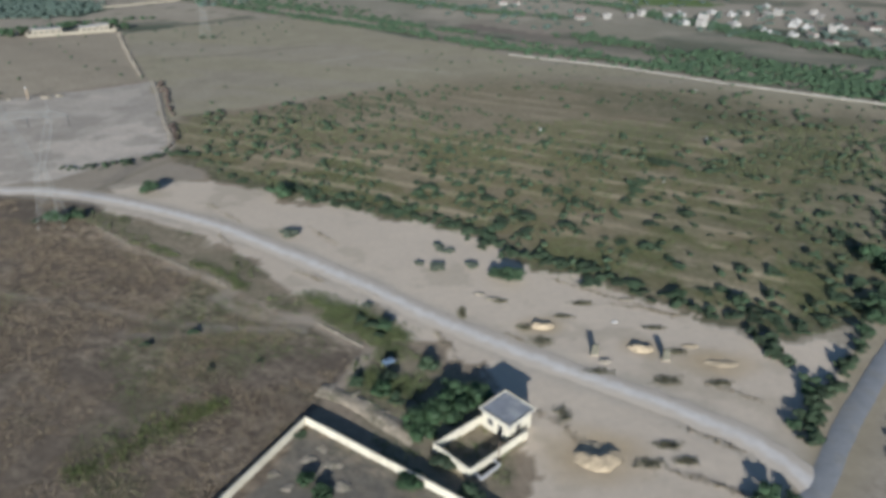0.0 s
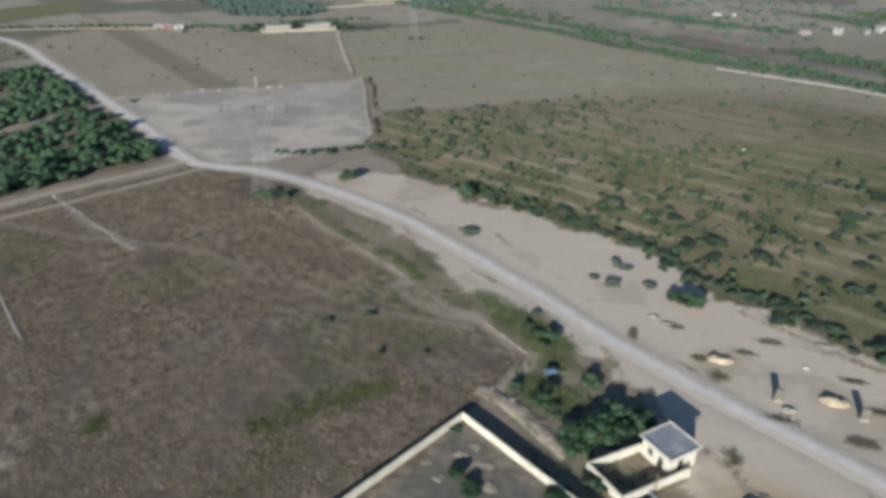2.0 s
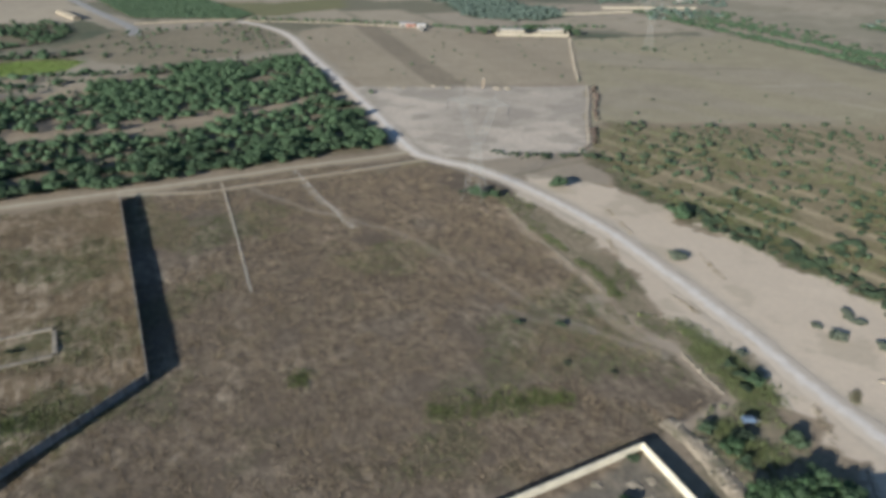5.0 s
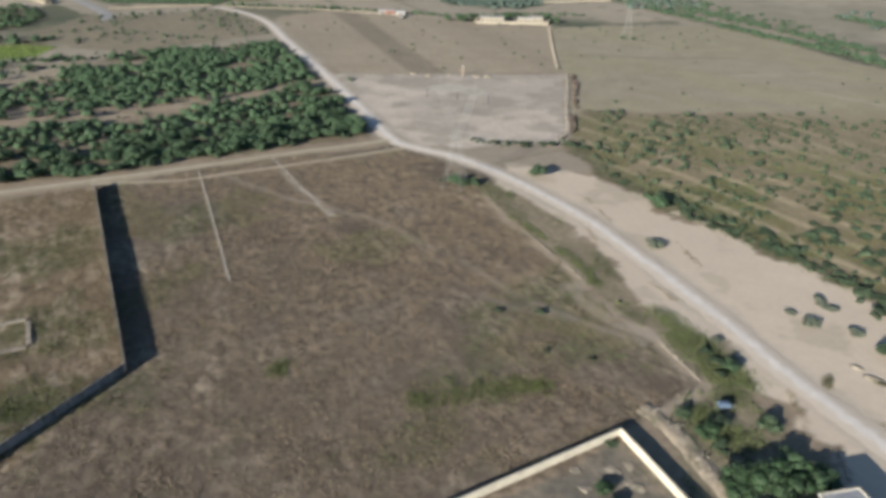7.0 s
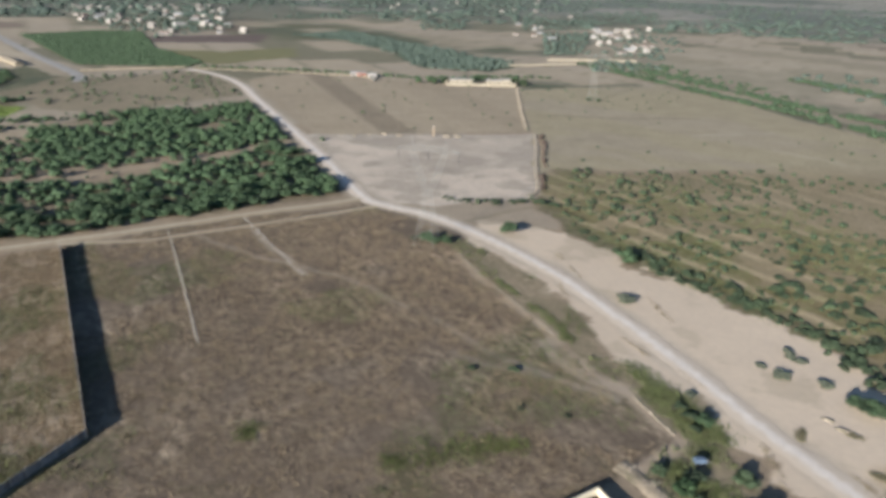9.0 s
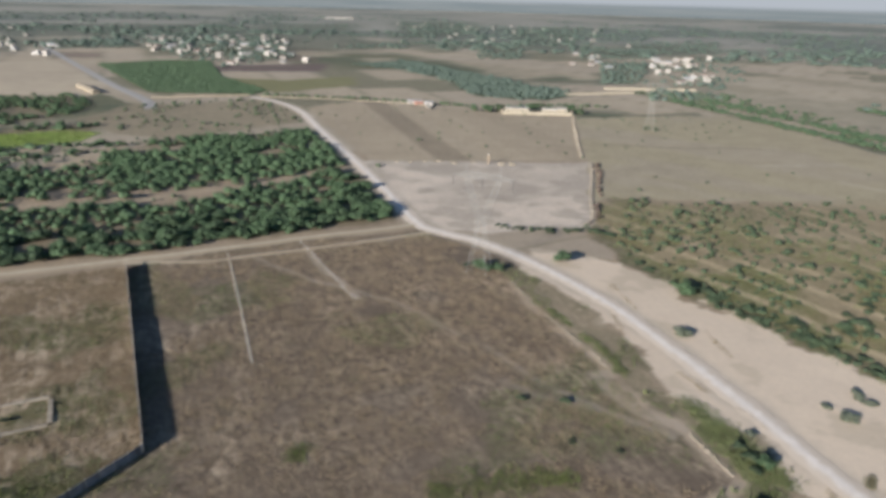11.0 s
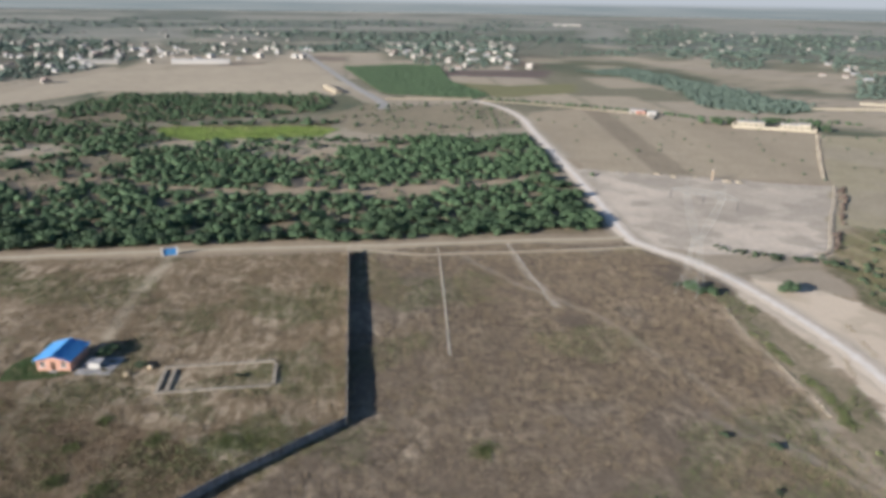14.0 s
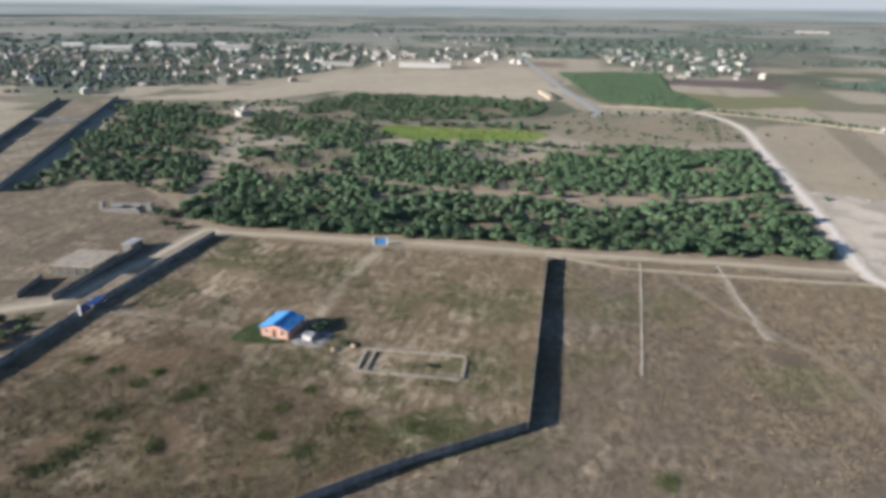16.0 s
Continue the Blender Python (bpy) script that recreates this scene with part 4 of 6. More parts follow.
for poly, n in ((town_area, 2100), (mid_area, 420), (east_area, 120), (south_east, 110), ([(100, 460), (150, 560), (290, 680), (150, 760), (-60, 640), (20, 470)], 150),
                ([(300, 420), (420, 620), (560, 500), (420, 300)], 160)):
    rest += sample(poly, n, rng, 5.5, lambda x, y: fbm(x, y, 60, 3, 19) > 0.43)
for poly in FAR_BELTS:
    rest += sample(poly, 130, rng, 7.0, lambda x, y: fbm(x, y, 80, 3, 23) > 0.42)
far_tree_stuff("town_trees", rest, M_FARLEAF, "green trees tinted with haze between the far houses", (2.3, 4.2), 9, 1.5, 8, 0.75)
band = []
for _ in range(5200):
    a, d = rng.uniform(radians(60), radians(205)), 1050 * math.exp(rng.uniform(0, 1.0))
    x, y = d * math.cos(a), d * math.sin(a)
    if fbm(np.array([x]), np.array([y]), 420, 5, 58)[0] > 0.5:
        band.append((x, y))
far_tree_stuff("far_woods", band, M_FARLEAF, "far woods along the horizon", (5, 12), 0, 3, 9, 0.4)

# plantation rows
rows = []
for i in range(-20, 60):
    for j in range(-70, 90):
        x, y = -474 - i * 5.0 * 0.62 - j * 3.2 * 0.78, 294 + i * 5.0 * 0.78 - j * 3.2 * -0.1
        if inside(np.array([x]), np.array([y]), PLANTATION)[0]:
            rows.append((x + rng.uniform(-0.6, 0.6), y + rng.uniform(-0.6, 0.6)))
far_tree_stuff("orchard", rows, M_YOUNG, "rows of young dark green trees in a plantation", (1.2, 1.7), 6, 0.9, 12)

# scrub field bushes
bushes = sample(SCRUB, 420, rng, 3.4, lambda x, y: (y < 300) & (fbm(x, y, 24, 2, 78) > 0.40))
bushes.sort(key=lambda p: p[1])
far_tree_stuff("scrub_bushes", bushes[165:], M_SCRUB, "low dark green bushes far across the scrub field", (0.8, 2.0), 24, 0.6, 15)
for i, (x, y) in enumerate(bushes[:165]):
    big = fbm(np.array([x]), np.array([y]), 25, 2, 77)[0]
    place(SHRUB, x, y, rng.choice((0.5, 0.7, 0.9, 1.3)) * rng.uniform(0.8, 1.2) + max(0, big - 0.5) * 3.0, rng, group="bushes of the scrub field", tall=rng.uniform(0.3, 0.5))
edge = smooth_line([(-45, 172), (-12, 157.5), (7, 149), (18, 134), (38, 124), (47, 116), (66, 109), (80, 111), (98, 128)], 3.0)
for x, y in edge:
    for _ in range(2):
        place(SHRUB, x + rng.uniform(-2, 2), y + rng.uniform(-0.5, 6), rng.uniform(0.5, 1.2), rng, group="bushes of the scrub field", tall=rng.uniform(0.45, 0.75))
for x, y in sample([(60, 108), (96, 125), (130, 160), (150, 180), (95, 150), (58, 128)], 16, rng, 5):
    place(SHRUB, x, y, rng.uniform(0.6, 1.1), rng, group="bushes of the scrub field")

for line, n in (([(59, 106), (60, 99), (62, 92), (60.5, 86), (54, 79.6)], 24), ([(55.2, 78.6), (60.4, 84.6), (66.4, 91.8), (73.4, 99.8), (80.4, 107.4), (98, 126)], 60)):
    pts = smooth_line(line, 0.6)
    for _ in range(n):
        x, y = rng.choice(pts)
        place(SHRUB, x + rng.gauss(0, 0.7), y + rng.gauss(0, 0.7), rng.uniform(0.4, 0.85), rng, "thorny dark green bush in a rough hedge", "hedge bushes", tall=rng.uniform(0.7, 1.1))

# single trees and bushes on the sand, by the road and in the field
for kind, x, y, s in ((BIG, -77.6, 170.5, 1.0), (BIG, -41.9, 168.8, 1.05), (PALE, -35.5, 145.6, 1.5), (PALE, 0.2, 130.8, 1.2), (PALE, 7.2, 131.6, 1.0),
                      (BIG, 15.5, 125.5, 1.0), (BIG, 12.8, 127.0, 0.7), (PALE, 0.1, 140.4, 1.1), (PALE, 2.4, 138.8, 0.9), (PALE, -13.5, 114.6, 0.7), (PALE, -4.0, 132.5, 0.7),
                      (SHRUB, -51.0, 99.5, 0.6), (SHRUB, -44.0, 103.5, 0.7), (SHRUB, -37.5, 93.2, 0.4), (SHRUB, -30.0, 95.5, 0.35),
                      (BIG, -93.0, 150.6, 0.75), (BIG, -90.2, 151.2, 0.6), (BIG, -88.0, 152.8, 0.55), (SHRUB, -96.5, 150.0, 0.9), (SHRUB, -86.5, 196.5, 1.2), (SHRUB, -80.5, 199.5, 1.4), (SHRUB, -92.0, 192.0, 1.0),
                      (BIG, -9.6, 106.4, 0.55), (SHRUB, -12.0, 106.8, 0.9), (SHRUB, -14.5, 109.4, 0.8), (SHRUB, -10.4, 103.6, 0.7), (SHRUB, -1.0, 95.4, 1.2), (SHRUB, -7.7, 91.0, 1.1), (LUSH, -8.6, 88.0, 0.6), (SHRUB, -6.0, 86.0, 0.8), (SHRUB, -13.0, 90.2, 0.9),
                      (LUSH, 1.2, 82.6, 1.0), (LUSH, -2.6, 80.2, 0.8), (LUSH, 6.2, 87.2, 0.8), (LUSH, 4.2, 84.6, 0.85), (LUSH, -1.8, 78.6, 0.7), (BIG, 2.6, 87.8, 0.8), (BIG, 7.5, 86.2, 0.75), (SHRUB, 1.0, 72.0, 1.2), (LUSH, -3.0, 68.4, 0.7), (SHRUB, 5.2, 66.8, 1.3),
                      (BIG, 45.2, 67.6, 0.6), (BIG, 47.6, 66.0, 0.55), (SHRUB, 43.0, 66.2, 1.0), (BIG, 55.0, 81.4, 0.45), (BIG, 61.0, 90.0, 0.4),
                      (SHRUB, 61.4, 98.5, 1.0), (SHRUB, 60.8, 102.0, 1.1), (SHRUB, 61.6, 105.6, 1.1), (SHRUB, 58.8, 107.8, 0.9), (BIG, 80.6, 107.6, 0.7), (BIG, 84.7, 112.1, 0.75),
                      (BIG, 49.0, 119.6, 0.6), (BIG, 61.0, 118.0, 0.65), (BIG, 88.3, 118.0, 0.85), (BIG, 90, 104.5, 0.9), (LUSH, -17.2, 68.8, 0.45), (LUSH, -14.6, 66.4, 0.5), (SHRUB, -19.6, 77.6, 0.6),
                      (SHRUB, -118.0, 38.6, 0.55), (BIG, -141.6, 19.2, 0.6), (BIG, -143.4, 21.4, 0.55), (SHRUB, -133.2, 24.4, 0.8), (SHRUB, -152.4, 11.0, 0.8), (BIG, 69, 76, 0.5), (BIG, 71.4, 79, 0.5), (SHRUB, 67, 73.5, 1.0), (SHRUB, 74, 82.4, 1.0), (BIG, -131.0, 404.0, 0.6), (BIG, -137.0, 402.5, 0.6),
                      (BIG, -168, -50, 0.7), (BIG, -166, -54, 0.8), (SHRUB, -231, -11, 1.2), (SHRUB, -238, -16, 1.3), (SHRUB, -246, -14, 1.5), (BIG, -250, -19, 0.7), (BIG, -158, -47, 0.8), (SHRUB, -161, -49, 1.3), (BIG, -155, -52, 0.9), (SHRUB, -163, -44, 1.0)):
    place(kind, x, y, s * (1.2 if kind is PALE else 1.1), rng, tall=rng.uniform(0.5, 0.65) if kind in (PALE, SHRUB) else rng.uniform(0.65, 0.85))
for kind in (THORN, SHRUB, PALE, BIG, LUSH):                 # prototypes stand where the plan has a plant too
    for src in kind:
        spot = {"thorn_tree": (-232, 2)}.get(src.name.split(".")[0], (104, 126))
        src.matrix_basis = pose(spot[0] - 6 * rng.random() - (14 * rng.random() if kind is THORN else 0), spot[1] + 14 * rng.random(), -0.03, 0, 0, rng.uniform(0, 360))


# ---- grass: dry tufts and weeds, past counting ----
def tufts(name, spots, material, label, height, blades, seed, spread=0.25, wide=0.09):
    draw = np.random.RandomState(seed)
    p = np.repeat(np.array(spots, float), blades, 0)
    m = len(p)
    s = np.repeat(draw.uniform(0.6, 1.4, len(spots)), blades)
    a = draw.uniform(0, 6.28, m)
    x, y = p[:, 0] + draw.normal(0, 1, m) * spread * s, p[:, 1] + draw.normal(0, 1, m) * spread * s
    h, lean, w = height * s * draw.uniform(0.6, 1.2, m), draw.uniform(0.1, 0.6, m) * height, wide * s
    low = np.full(m, -0.06)
    verts = np.stack([np.stack([x - w * np.sin(a), y + w * np.cos(a), low], 1), np.stack([x + w * np.sin(a), y - w * np.cos(a), low], 1),
                      np.stack([x + lean * np.cos(a), y + lean * np.sin(a), h], 1)], 1).reshape(-1, 3)
    return array_mesh(name, verts, [(np.arange(3 * m).reshape(-1, 3), False)], material, label, "grass")


def patchy(seed, level, size=14):
    return lambda x, y: fbm(x, y, size, 3, seed) > level


FIELD = [(-91, 46), (-167, 91), (-148, 135), (-124, 164), (-100, 164), (-62, 135), (-30, 110), (-14, 98), (-20, 82), (-45, 30), (-70, -10), (-84, 6)]
tufts("dry_grass", sample(FIELD, 26000, rng, 0, patchy(5, 0.40)), M_GRASS, "dry straw-coloured grass tufts across the field", 0.17, 5, 1, 0.5)
tufts("weeds", sample(FIELD, 2600, rng, 0, patchy(71, 0.60, 22)), M_GREENGRASS, "low green weeds in patches across the field", 0.2, 6, 2, 0.5)
tufts("dry_grass", sample(COMPOUND, 24000, rng, 0, patchy(6, 0.40)), M_GRASS, "dry straw-coloured grass inside the walls", 0.2, 5, 3, 0.5)
tufts("weeds", sample(COMPOUND, 5200, rng, 0, patchy(75, 0.56, 16)), M_GREENGRASS, "green weeds in patches inside the walls", 0.24, 6, 4, 0.5)
tufts("weeds", sample([(-88.5, 24), (-91, 45), (-104, 39), (-103, 16)], 420, rng), M_GREENGRASS, "lush green weeds along the compound wall", 0.3, 6, 5, 0.5)
tufts("weeds", sample(SCRUB, 12000, rng, 0, lambda x, y: (y < 250) & (fbm(x, y, 16, 3, 67) < 0.56)), M_GREENGRASS, "olive grass between the bushes", 0.3, 6, 6, 0.5)
tufts("weeds", sample(VERGE, 800, rng, 0, patchy(15, 0.5, 10)), M_GREENGRASS, "green weeds beside the gravel road", 0.45, 5, 7)

clumps = []
for x, y, r in ((-109, -27, 3.4), (-113, -23, 3.0), (-106, -31, 2.6), (-119.5, -22, 2.2), (-107, -13.5, 1.8), (-122, -8.5, 2.2), (-124, -5.5, 1.6), (-104.5, 4.5, 1.7), (-129.5, -17.5, 2.2), (-133, -14, 1.6), (-97.9, 9.5, 2.6),
                (-105.9, 19.5, 2.2), (-96.6, 33.6, 3.0), (-99, 29, 2.4), (-137, -22, 1.8), (-143, -28, 1.6), (-112, 8, 1.4), (-117, 14, 1.5), (-72, 63, 2.2), (-40, 78, 3.4), (-44, 74, 3.2), (-37, 82, 2.6), (-48, 70, 2.4), (-34, 84, 2.0)):
    clumps += [(x + rng.gauss(0, r * 0.5), y + rng.gauss(0, r * 0.5)) for _ in range(int(44 * r))]
tufts("weed_clumps", clumps, surface("lush weeds", (0.092, 0.112, 0.036), rough=0.85, vary=0.3, size=2.0, fine=0.3, island=True), "lush green weed clumps in the dry soil", 0.26, 6, 46, 0.35)
tufts("weeds", sample([(-172, -40), (-148, -50), (-120, -68), (-130, -90), (-170, -75)], 1500, rng, 0, patchy(81, 0.45)), M_GREENGRASS, "green weeds outside the compound wall", 0.4, 6, 49, 0.5)
row = []
for x, y in smooth_line([(-85, 208), (-86, 215), (-97, 243), (-109, 271), (-121, 296)], 1.8):
    if rng.random() < 0.7:
        row.append((x - 0.4 + rng.gauss(0, 0.6), y + 0.6 + rng.gauss(0, 0.6)))
far_tree_stuff("scrub_row", row, surface("reddish dry scrub", (0.10, 0.075, 0.06), vary=0.3, size=2.0, island=True), "dark reddish scrub along the bank of the bare plot", (0.8, 1.5), 18, 0.5, 16)

band = []
for x, y in smooth_line([(-109, 186), (-98, 190), (-90, 197), (-83, 204)], 0.9):
    band += [(x + rng.gauss(0, 1.8), y + rng.gauss(0, 1.4)) for _ in range(2) if rng.random() < 0.6]
far_tree_stuff("low_scrub", band, M_SCRUB, "dark low scrub along the lower edge of the bare plot", (0.4, 1.1), 24, 0.3, 35)
low = sample([(-300, 282), (-345, 322), (-400, 320), (-430, 262), (-400, 205), (-345, 196), (-312, 206)], 110, rng, 4, lambda x, y: (fbm(x, y, 24, 3, 141) > 0.48) & (off_line(x, y, ROAD) > 6))
far_tree_stuff("low_scrub", low, M_SCRUB, "dark low scrub on the brown rise beyond the wood", (0.9, 2.0), 15, 0.7, 17)

low = sample([(-92, 240), (-66, 188), (-40, 174), (-8, 160), (20, 150), (60, 180), (40, 240), (-10, 285), (-50, 268)], 420, rng, 1.8, lambda x, y: fbm(x, y, 14, 3, 145) > 0.45)
low += sample([(-90, 238), (-60, 184), (-12, 160), (20, 134), (47, 118), (66, 110), (96, 128), (130, 165), (185, 235), (120, 235), (60, 215), (0, 230), (-50, 250)], 620, rng, 1.8, lambda x, y: 0.5 * fbm(x, y, 26, 3, 161) + 0.5 * fbm(x, y, 7, 2, 162) + (x + 60) / 1400 > 0.56)
far_tree_stuff("scrub_bushes", low, M_SCRUB, "small dark thorn scrub between the larger bushes", (0.5, 1.6), 27, 0.34, 18, 0.8, core=0.85)

# weeds along the bund and dry drift lines on the sand
bank = []
for line, wide, n in (([(-66, 138), (-58, 133)], 0.9, 110), ([(-54, 130.5), (-46, 125.5), (-40, 120)], 1.1, 240), ([(-22, 110.5), (-16, 106), (-11, 102), (-8, 97)], 2.0, 520), ([(-27, 117), (-20, 113), (-13, 108), (-7, 103)], 2.2, 900), ([(-12, 92), (-7, 88), (-3, 90)], 2.4, 600)):
    pts = smooth_line(line, 0.5)
    for _ in range(n):
        x, y = rng.choice(pts)
        bank.append((x + rng.gauss(0, wide * 0.6) + 0.8, y + rng.gauss(0, wide * 0.6) + 0.8))
tufts("bank_weeds", bank, M_GREENGRASS, "green weeds thick along the earth bund", 0.3, 6, 47, 0.4)
drift = []
for line, n in (([(-53, 148), (-47, 139)], 60), ([(-31, 150), (-23, 141)], 60), ([(-17, 122), (-10, 117)], 70), ([(24, 127), (46, 113)], 190), ([(35, 117), (48, 113)], 90), ([(-30, 128), (-24, 124)], 50), ([(-60, 164), (-48, 152)], 60),
                ([(13, 106), (16, 103)], 40), ([(0, 106), (4, 97)], 70), ([(8, 95), (10, 90)], 50), ([(53, 87), (45, 92)], 60), ([(33, 72), (40, 69), (44, 66)], 130), ([(38, 81), (45, 76)], 60), ([(16, 84), (20, 80), (22, 77)], 70)):
    pts = smooth_line(line, 0.4)
    for _ in range(n):
        x, y = rng.choice(pts)
        drift.append((x + rng.gauss(0, 0.35), y + rng.gauss(0, 0.35)))
tufts("drift_scrub", drift, surface("withered scrub", (0.23, 0.195, 0.14), vary=0.3, size=1.0, island=True), "thin lines of withered scrub along drifts in the sand", 0.16, 5, 48, 0.22)


# ---- walls ----
def precast_wall(points, height, label, bay=2.4, group="precast compound walls"):
    """Concrete panels slotted between posts along a line; each bay is three planks high."""
    ob = thing("compound_wall", points[0][0], points[0][1], 0, label, "wall", group)
    post_me = Geo().box(0, 0, -0.3, 0.17, 0.17, height + 0.42, 0, 0.03).mesh("post", M_WALLPOST)
    panels = {}
    for (x0, y0), (x1, y1) in zip(points, points[1:]):
        run = math.hypot(x1 - x0, y1 - y0)
        n = max(1, round(run / bay))
        turn, step = math.atan2(y1 - y0, x1 - x0), run / n
        if (n, step) not in panels:
            g = Geo()
            for k in range(4):
                g.box(0, 0, -0.25 + k * (height + 0.2) / 4, step - 0.15, 0.07, (height + 0.2) / 4 - 0.015, 0, 0.012)
            panels[n, step] = g.mesh("panel", M_CONC)
        for i in range(n + 1):
            x, y = x0 + (x1 - x0) * i / n - points[0][0], y0 + (y1 - y0) * i / n - points[0][1]
            if i or (x0, y0) == points[0]:
                p = part("post", post_me, None, ob)
                p.matrix_basis = pose(x, y, 0, 0, 0, math.degrees(turn))
            if i < n:
                p = part("panel", panels[n, step], None, ob)
                p.matrix_basis = pose(x + (x1 - x0) / n / 2, y + (y1 - y0) / n / 2, 0, 0, 0, math.degrees(turn))
    return ob


H_WALL = 1.75
precast_wall([(-91.7, 48.2), (-167.2, 90.7)], H_WALL, "grey precast concrete compound wall between two plots")
precast_wall([(-91.7, 47.9), (-88.6, 23.5), (-84.8, 6.8), (-72, -46)], H_WALL, "grey precast concrete wall closing the compound with white posts")
precast_wall([(-219.6, -0.6), (-171.4, -30.2)], H_WALL, "grey precast concrete wall beside the sandy lane")
precast_wall([(-167.0, -32.8), (-145.6, -44.4), (-100, -71)], H_WALL, "grey precast concrete wall running on past the gate")
precast_wall([(-300, -78.5), (-430, -71.5), (-587, -61)], 3.0, "long grey wall round far walled plots", 6.0, "far walls")
precast_wall([(-380, -105), (-592, -102)], 2.6, "low grey wall between far walled plots", 6.0, "far walls")
precast_wall([(-485, -101), (-476, -69)], 2.2, "short grey cross wall between far plots", 6.0, "far walls")


def masonry_wall(points, height, thick, material, label, group="", coping=None, seed=0):
    """A rendered wall along a line with a slightly uneven top and a coping."""
    rng = random.Random(seed)
    ob = thing("boundary_wall", points[0][0], points[0][1], 0, label, "wall", group)
    ox, oy = points[0]
    for (x0, y0), (x1, y1) in zip(points, points[1:]):
        run, turn = math.hypot(x1 - x0, y1 - y0), math.atan2(y1 - y0, x1 - x0)
        n = max(1, int(run / 3.0))
        c, s = math.cos(turn), math.sin(turn)
        vs, fs = [], []
        for i in range(n + 1):
            k = run * i / n + (thick / 2 if i == n else -thick / 2 if i == 0 else 0)
            top = height + rng.uniform(-0.05, 0.05)
            for off, z in ((-thick / 2, -0.3), (thick / 2, -0.3), (thick / 2, top), (-thick / 2, top)):
                vs.append((x0 - ox + c * k - s * off, y0 - oy + s * k + c * off, z))
        for i in range(n):
            for j in range(4):
                fs.append((i * 4 + j, i * 4 + (j + 1) % 4, i * 4 + 4 + (j + 1) % 4, i * 4 + 4 + j))
        fs += [(3, 2, 1, 0), (n * 4, n * 4 + 1, n * 4 + 2, n * 4 + 3)]
        part("wall", Geo().add(vs, fs), material, ob)
        if coping:
            part("coping", Geo().box((x0 + x1) / 2 - ox, (y0 + y1) / 2 - oy, height + 0.055, run + thick + 0.1, thick + 0.1, 0.07, turn, 0.015), coping, ob)
    return ob


masonry_wall([(-19.3, 80.3), (-30.5, 58.3), (-42, 35), (20, 20), (26, 50), (3.7, 65.1), (-19.1, 80.2)], 1.3, 0.26, M_CREAM,
             "cream limewashed wall round a bare yard", seed=1)
masonry_wall([(36, 374), (90, 347), (128, 317.5), (187, 282), (300, 222)], 0.55, 0.3, surface("grey lime", (0.29, 0.275, 0.25), vary=0.15, size=3.0),
             "long pale wall along the edge of the dry field", seed=2)
masonry_wall([(-405, 336), (-340, 372), (-285, 390)], 0.45, 0.3, M_EARTH, "pale low wall along the end of the gravel road", seed=3)
masonry_wall([(-447, 278), (-430, 305), (-412, 334)], 1.0, 0.3, M_EARTH, "cream wall along the plantation", seed=4)


def rubble_line(name, line, width, height, material, label, category, seed=0, pieces=260, size=0.42, group=""):
    """A low bank along a line with loose stones bedded on it."""
    rng = random.Random(seed)
    pts = smooth_line(line, 1.4)
    ox, oy = pts[0]
    ob = thing(name, ox, oy, 0, label, category, group)
    vs, fs = [], []
    prof = ((-1, -0.12), (-0.6, 0.55), (0, 1.0), (0.55, 0.6), (1, -0.12))
    for i, (x, y) in enumerate(pts):
        a, b = pts[max(i - 1, 0)], pts[min(i + 1, len(pts) - 1)]
        d = Vector((b[0] - a[0], b[1] - a[1])).normalized()
        for k, h in prof:
            w = width / 2 * k * rng.uniform(0.8, 1.25)
            vs.append((x - ox - d.y * w, y - oy + d.x * w, h * height * rng.uniform(0.65, 1.25) if h > 0 else h))
    for i in range(len(pts) - 1):
        for k in range(4):
            fs.append((i * 5 + k, i * 5 + 5 + k, i * 5 + 6 + k, i * 5 + 1 + k))
    part("bank", Geo().add(vs, fs), material, ob, smooth=True)
    stones = [Geo().lump(0, 0, 0.1, size * 0.6, size * 0.45, size * 0.4, rng, 4, 6, 0.25).mesh("stone", M_STONE) for _ in range(4)]
    for _ in range(pieces):
        x, y = rng.choice(pts)
        p = part("stone", rng.choice(stones), None, ob)
        p.matrix_basis = pose(x - ox + rng.gauss(0, width * 0.25), y - oy + rng.gauss(0, width * 0.25), height * 0.6, rng.uniform(-20, 20), rng.uniform(-20, 20), rng.uniform(0, 360))
    return ob


for k, piece in enumerate(([(-81, 148.2), (-75, 143), (-69, 138)], [(-64, 135.2), (-58, 131.5), (-52, 127.4)], [(-48, 125), (-43, 121)], [(-22, 108), (-17, 104), (-13, 100.8)])):
    rubble_line("earth_bund", piece, 0.9, 0.09, M_EARTH, "pale crumbling stretch of earth bund along the field edge", "bund", 40 + k, 22, 0.3)
rubble_line("earth_bund", [(-18.5, 88.5), (-14, 86.5), (-10, 83.5), (-6, 80), (-2.5, 77)], 3.6, 0.3, surface("bank earth", (0.33, 0.275, 0.205), vary=0.3, size=1.6, fine=0.25, bump=0.08, stain=(0.15, 0.135, 0.085)), "crumbling earth bank with a few stones beside the cream wall", "bund", 2, 50, 0.35)
rubble_line("earth_bank", [(-88, 206), (-87, 214), (-100, 242), (-112, 270), (-124, 296)], 2.2, 0.4, surface("plot bank earth", (0.30, 0.26, 0.205), vary=0.25, size=1.6, fine=0.2, bump=0.05), "low pale earth bank along the edge of the bare plot", "bank", 3, 60, 0.5)
rubble_line("rubble_wall", [(-132, 304), (-142, 322), (-165, 366), (-188, 412)], 1.8, 0.5, M_EARTH, "pale earth wall dividing dry fields", "wall", 4, 90, 0.9)
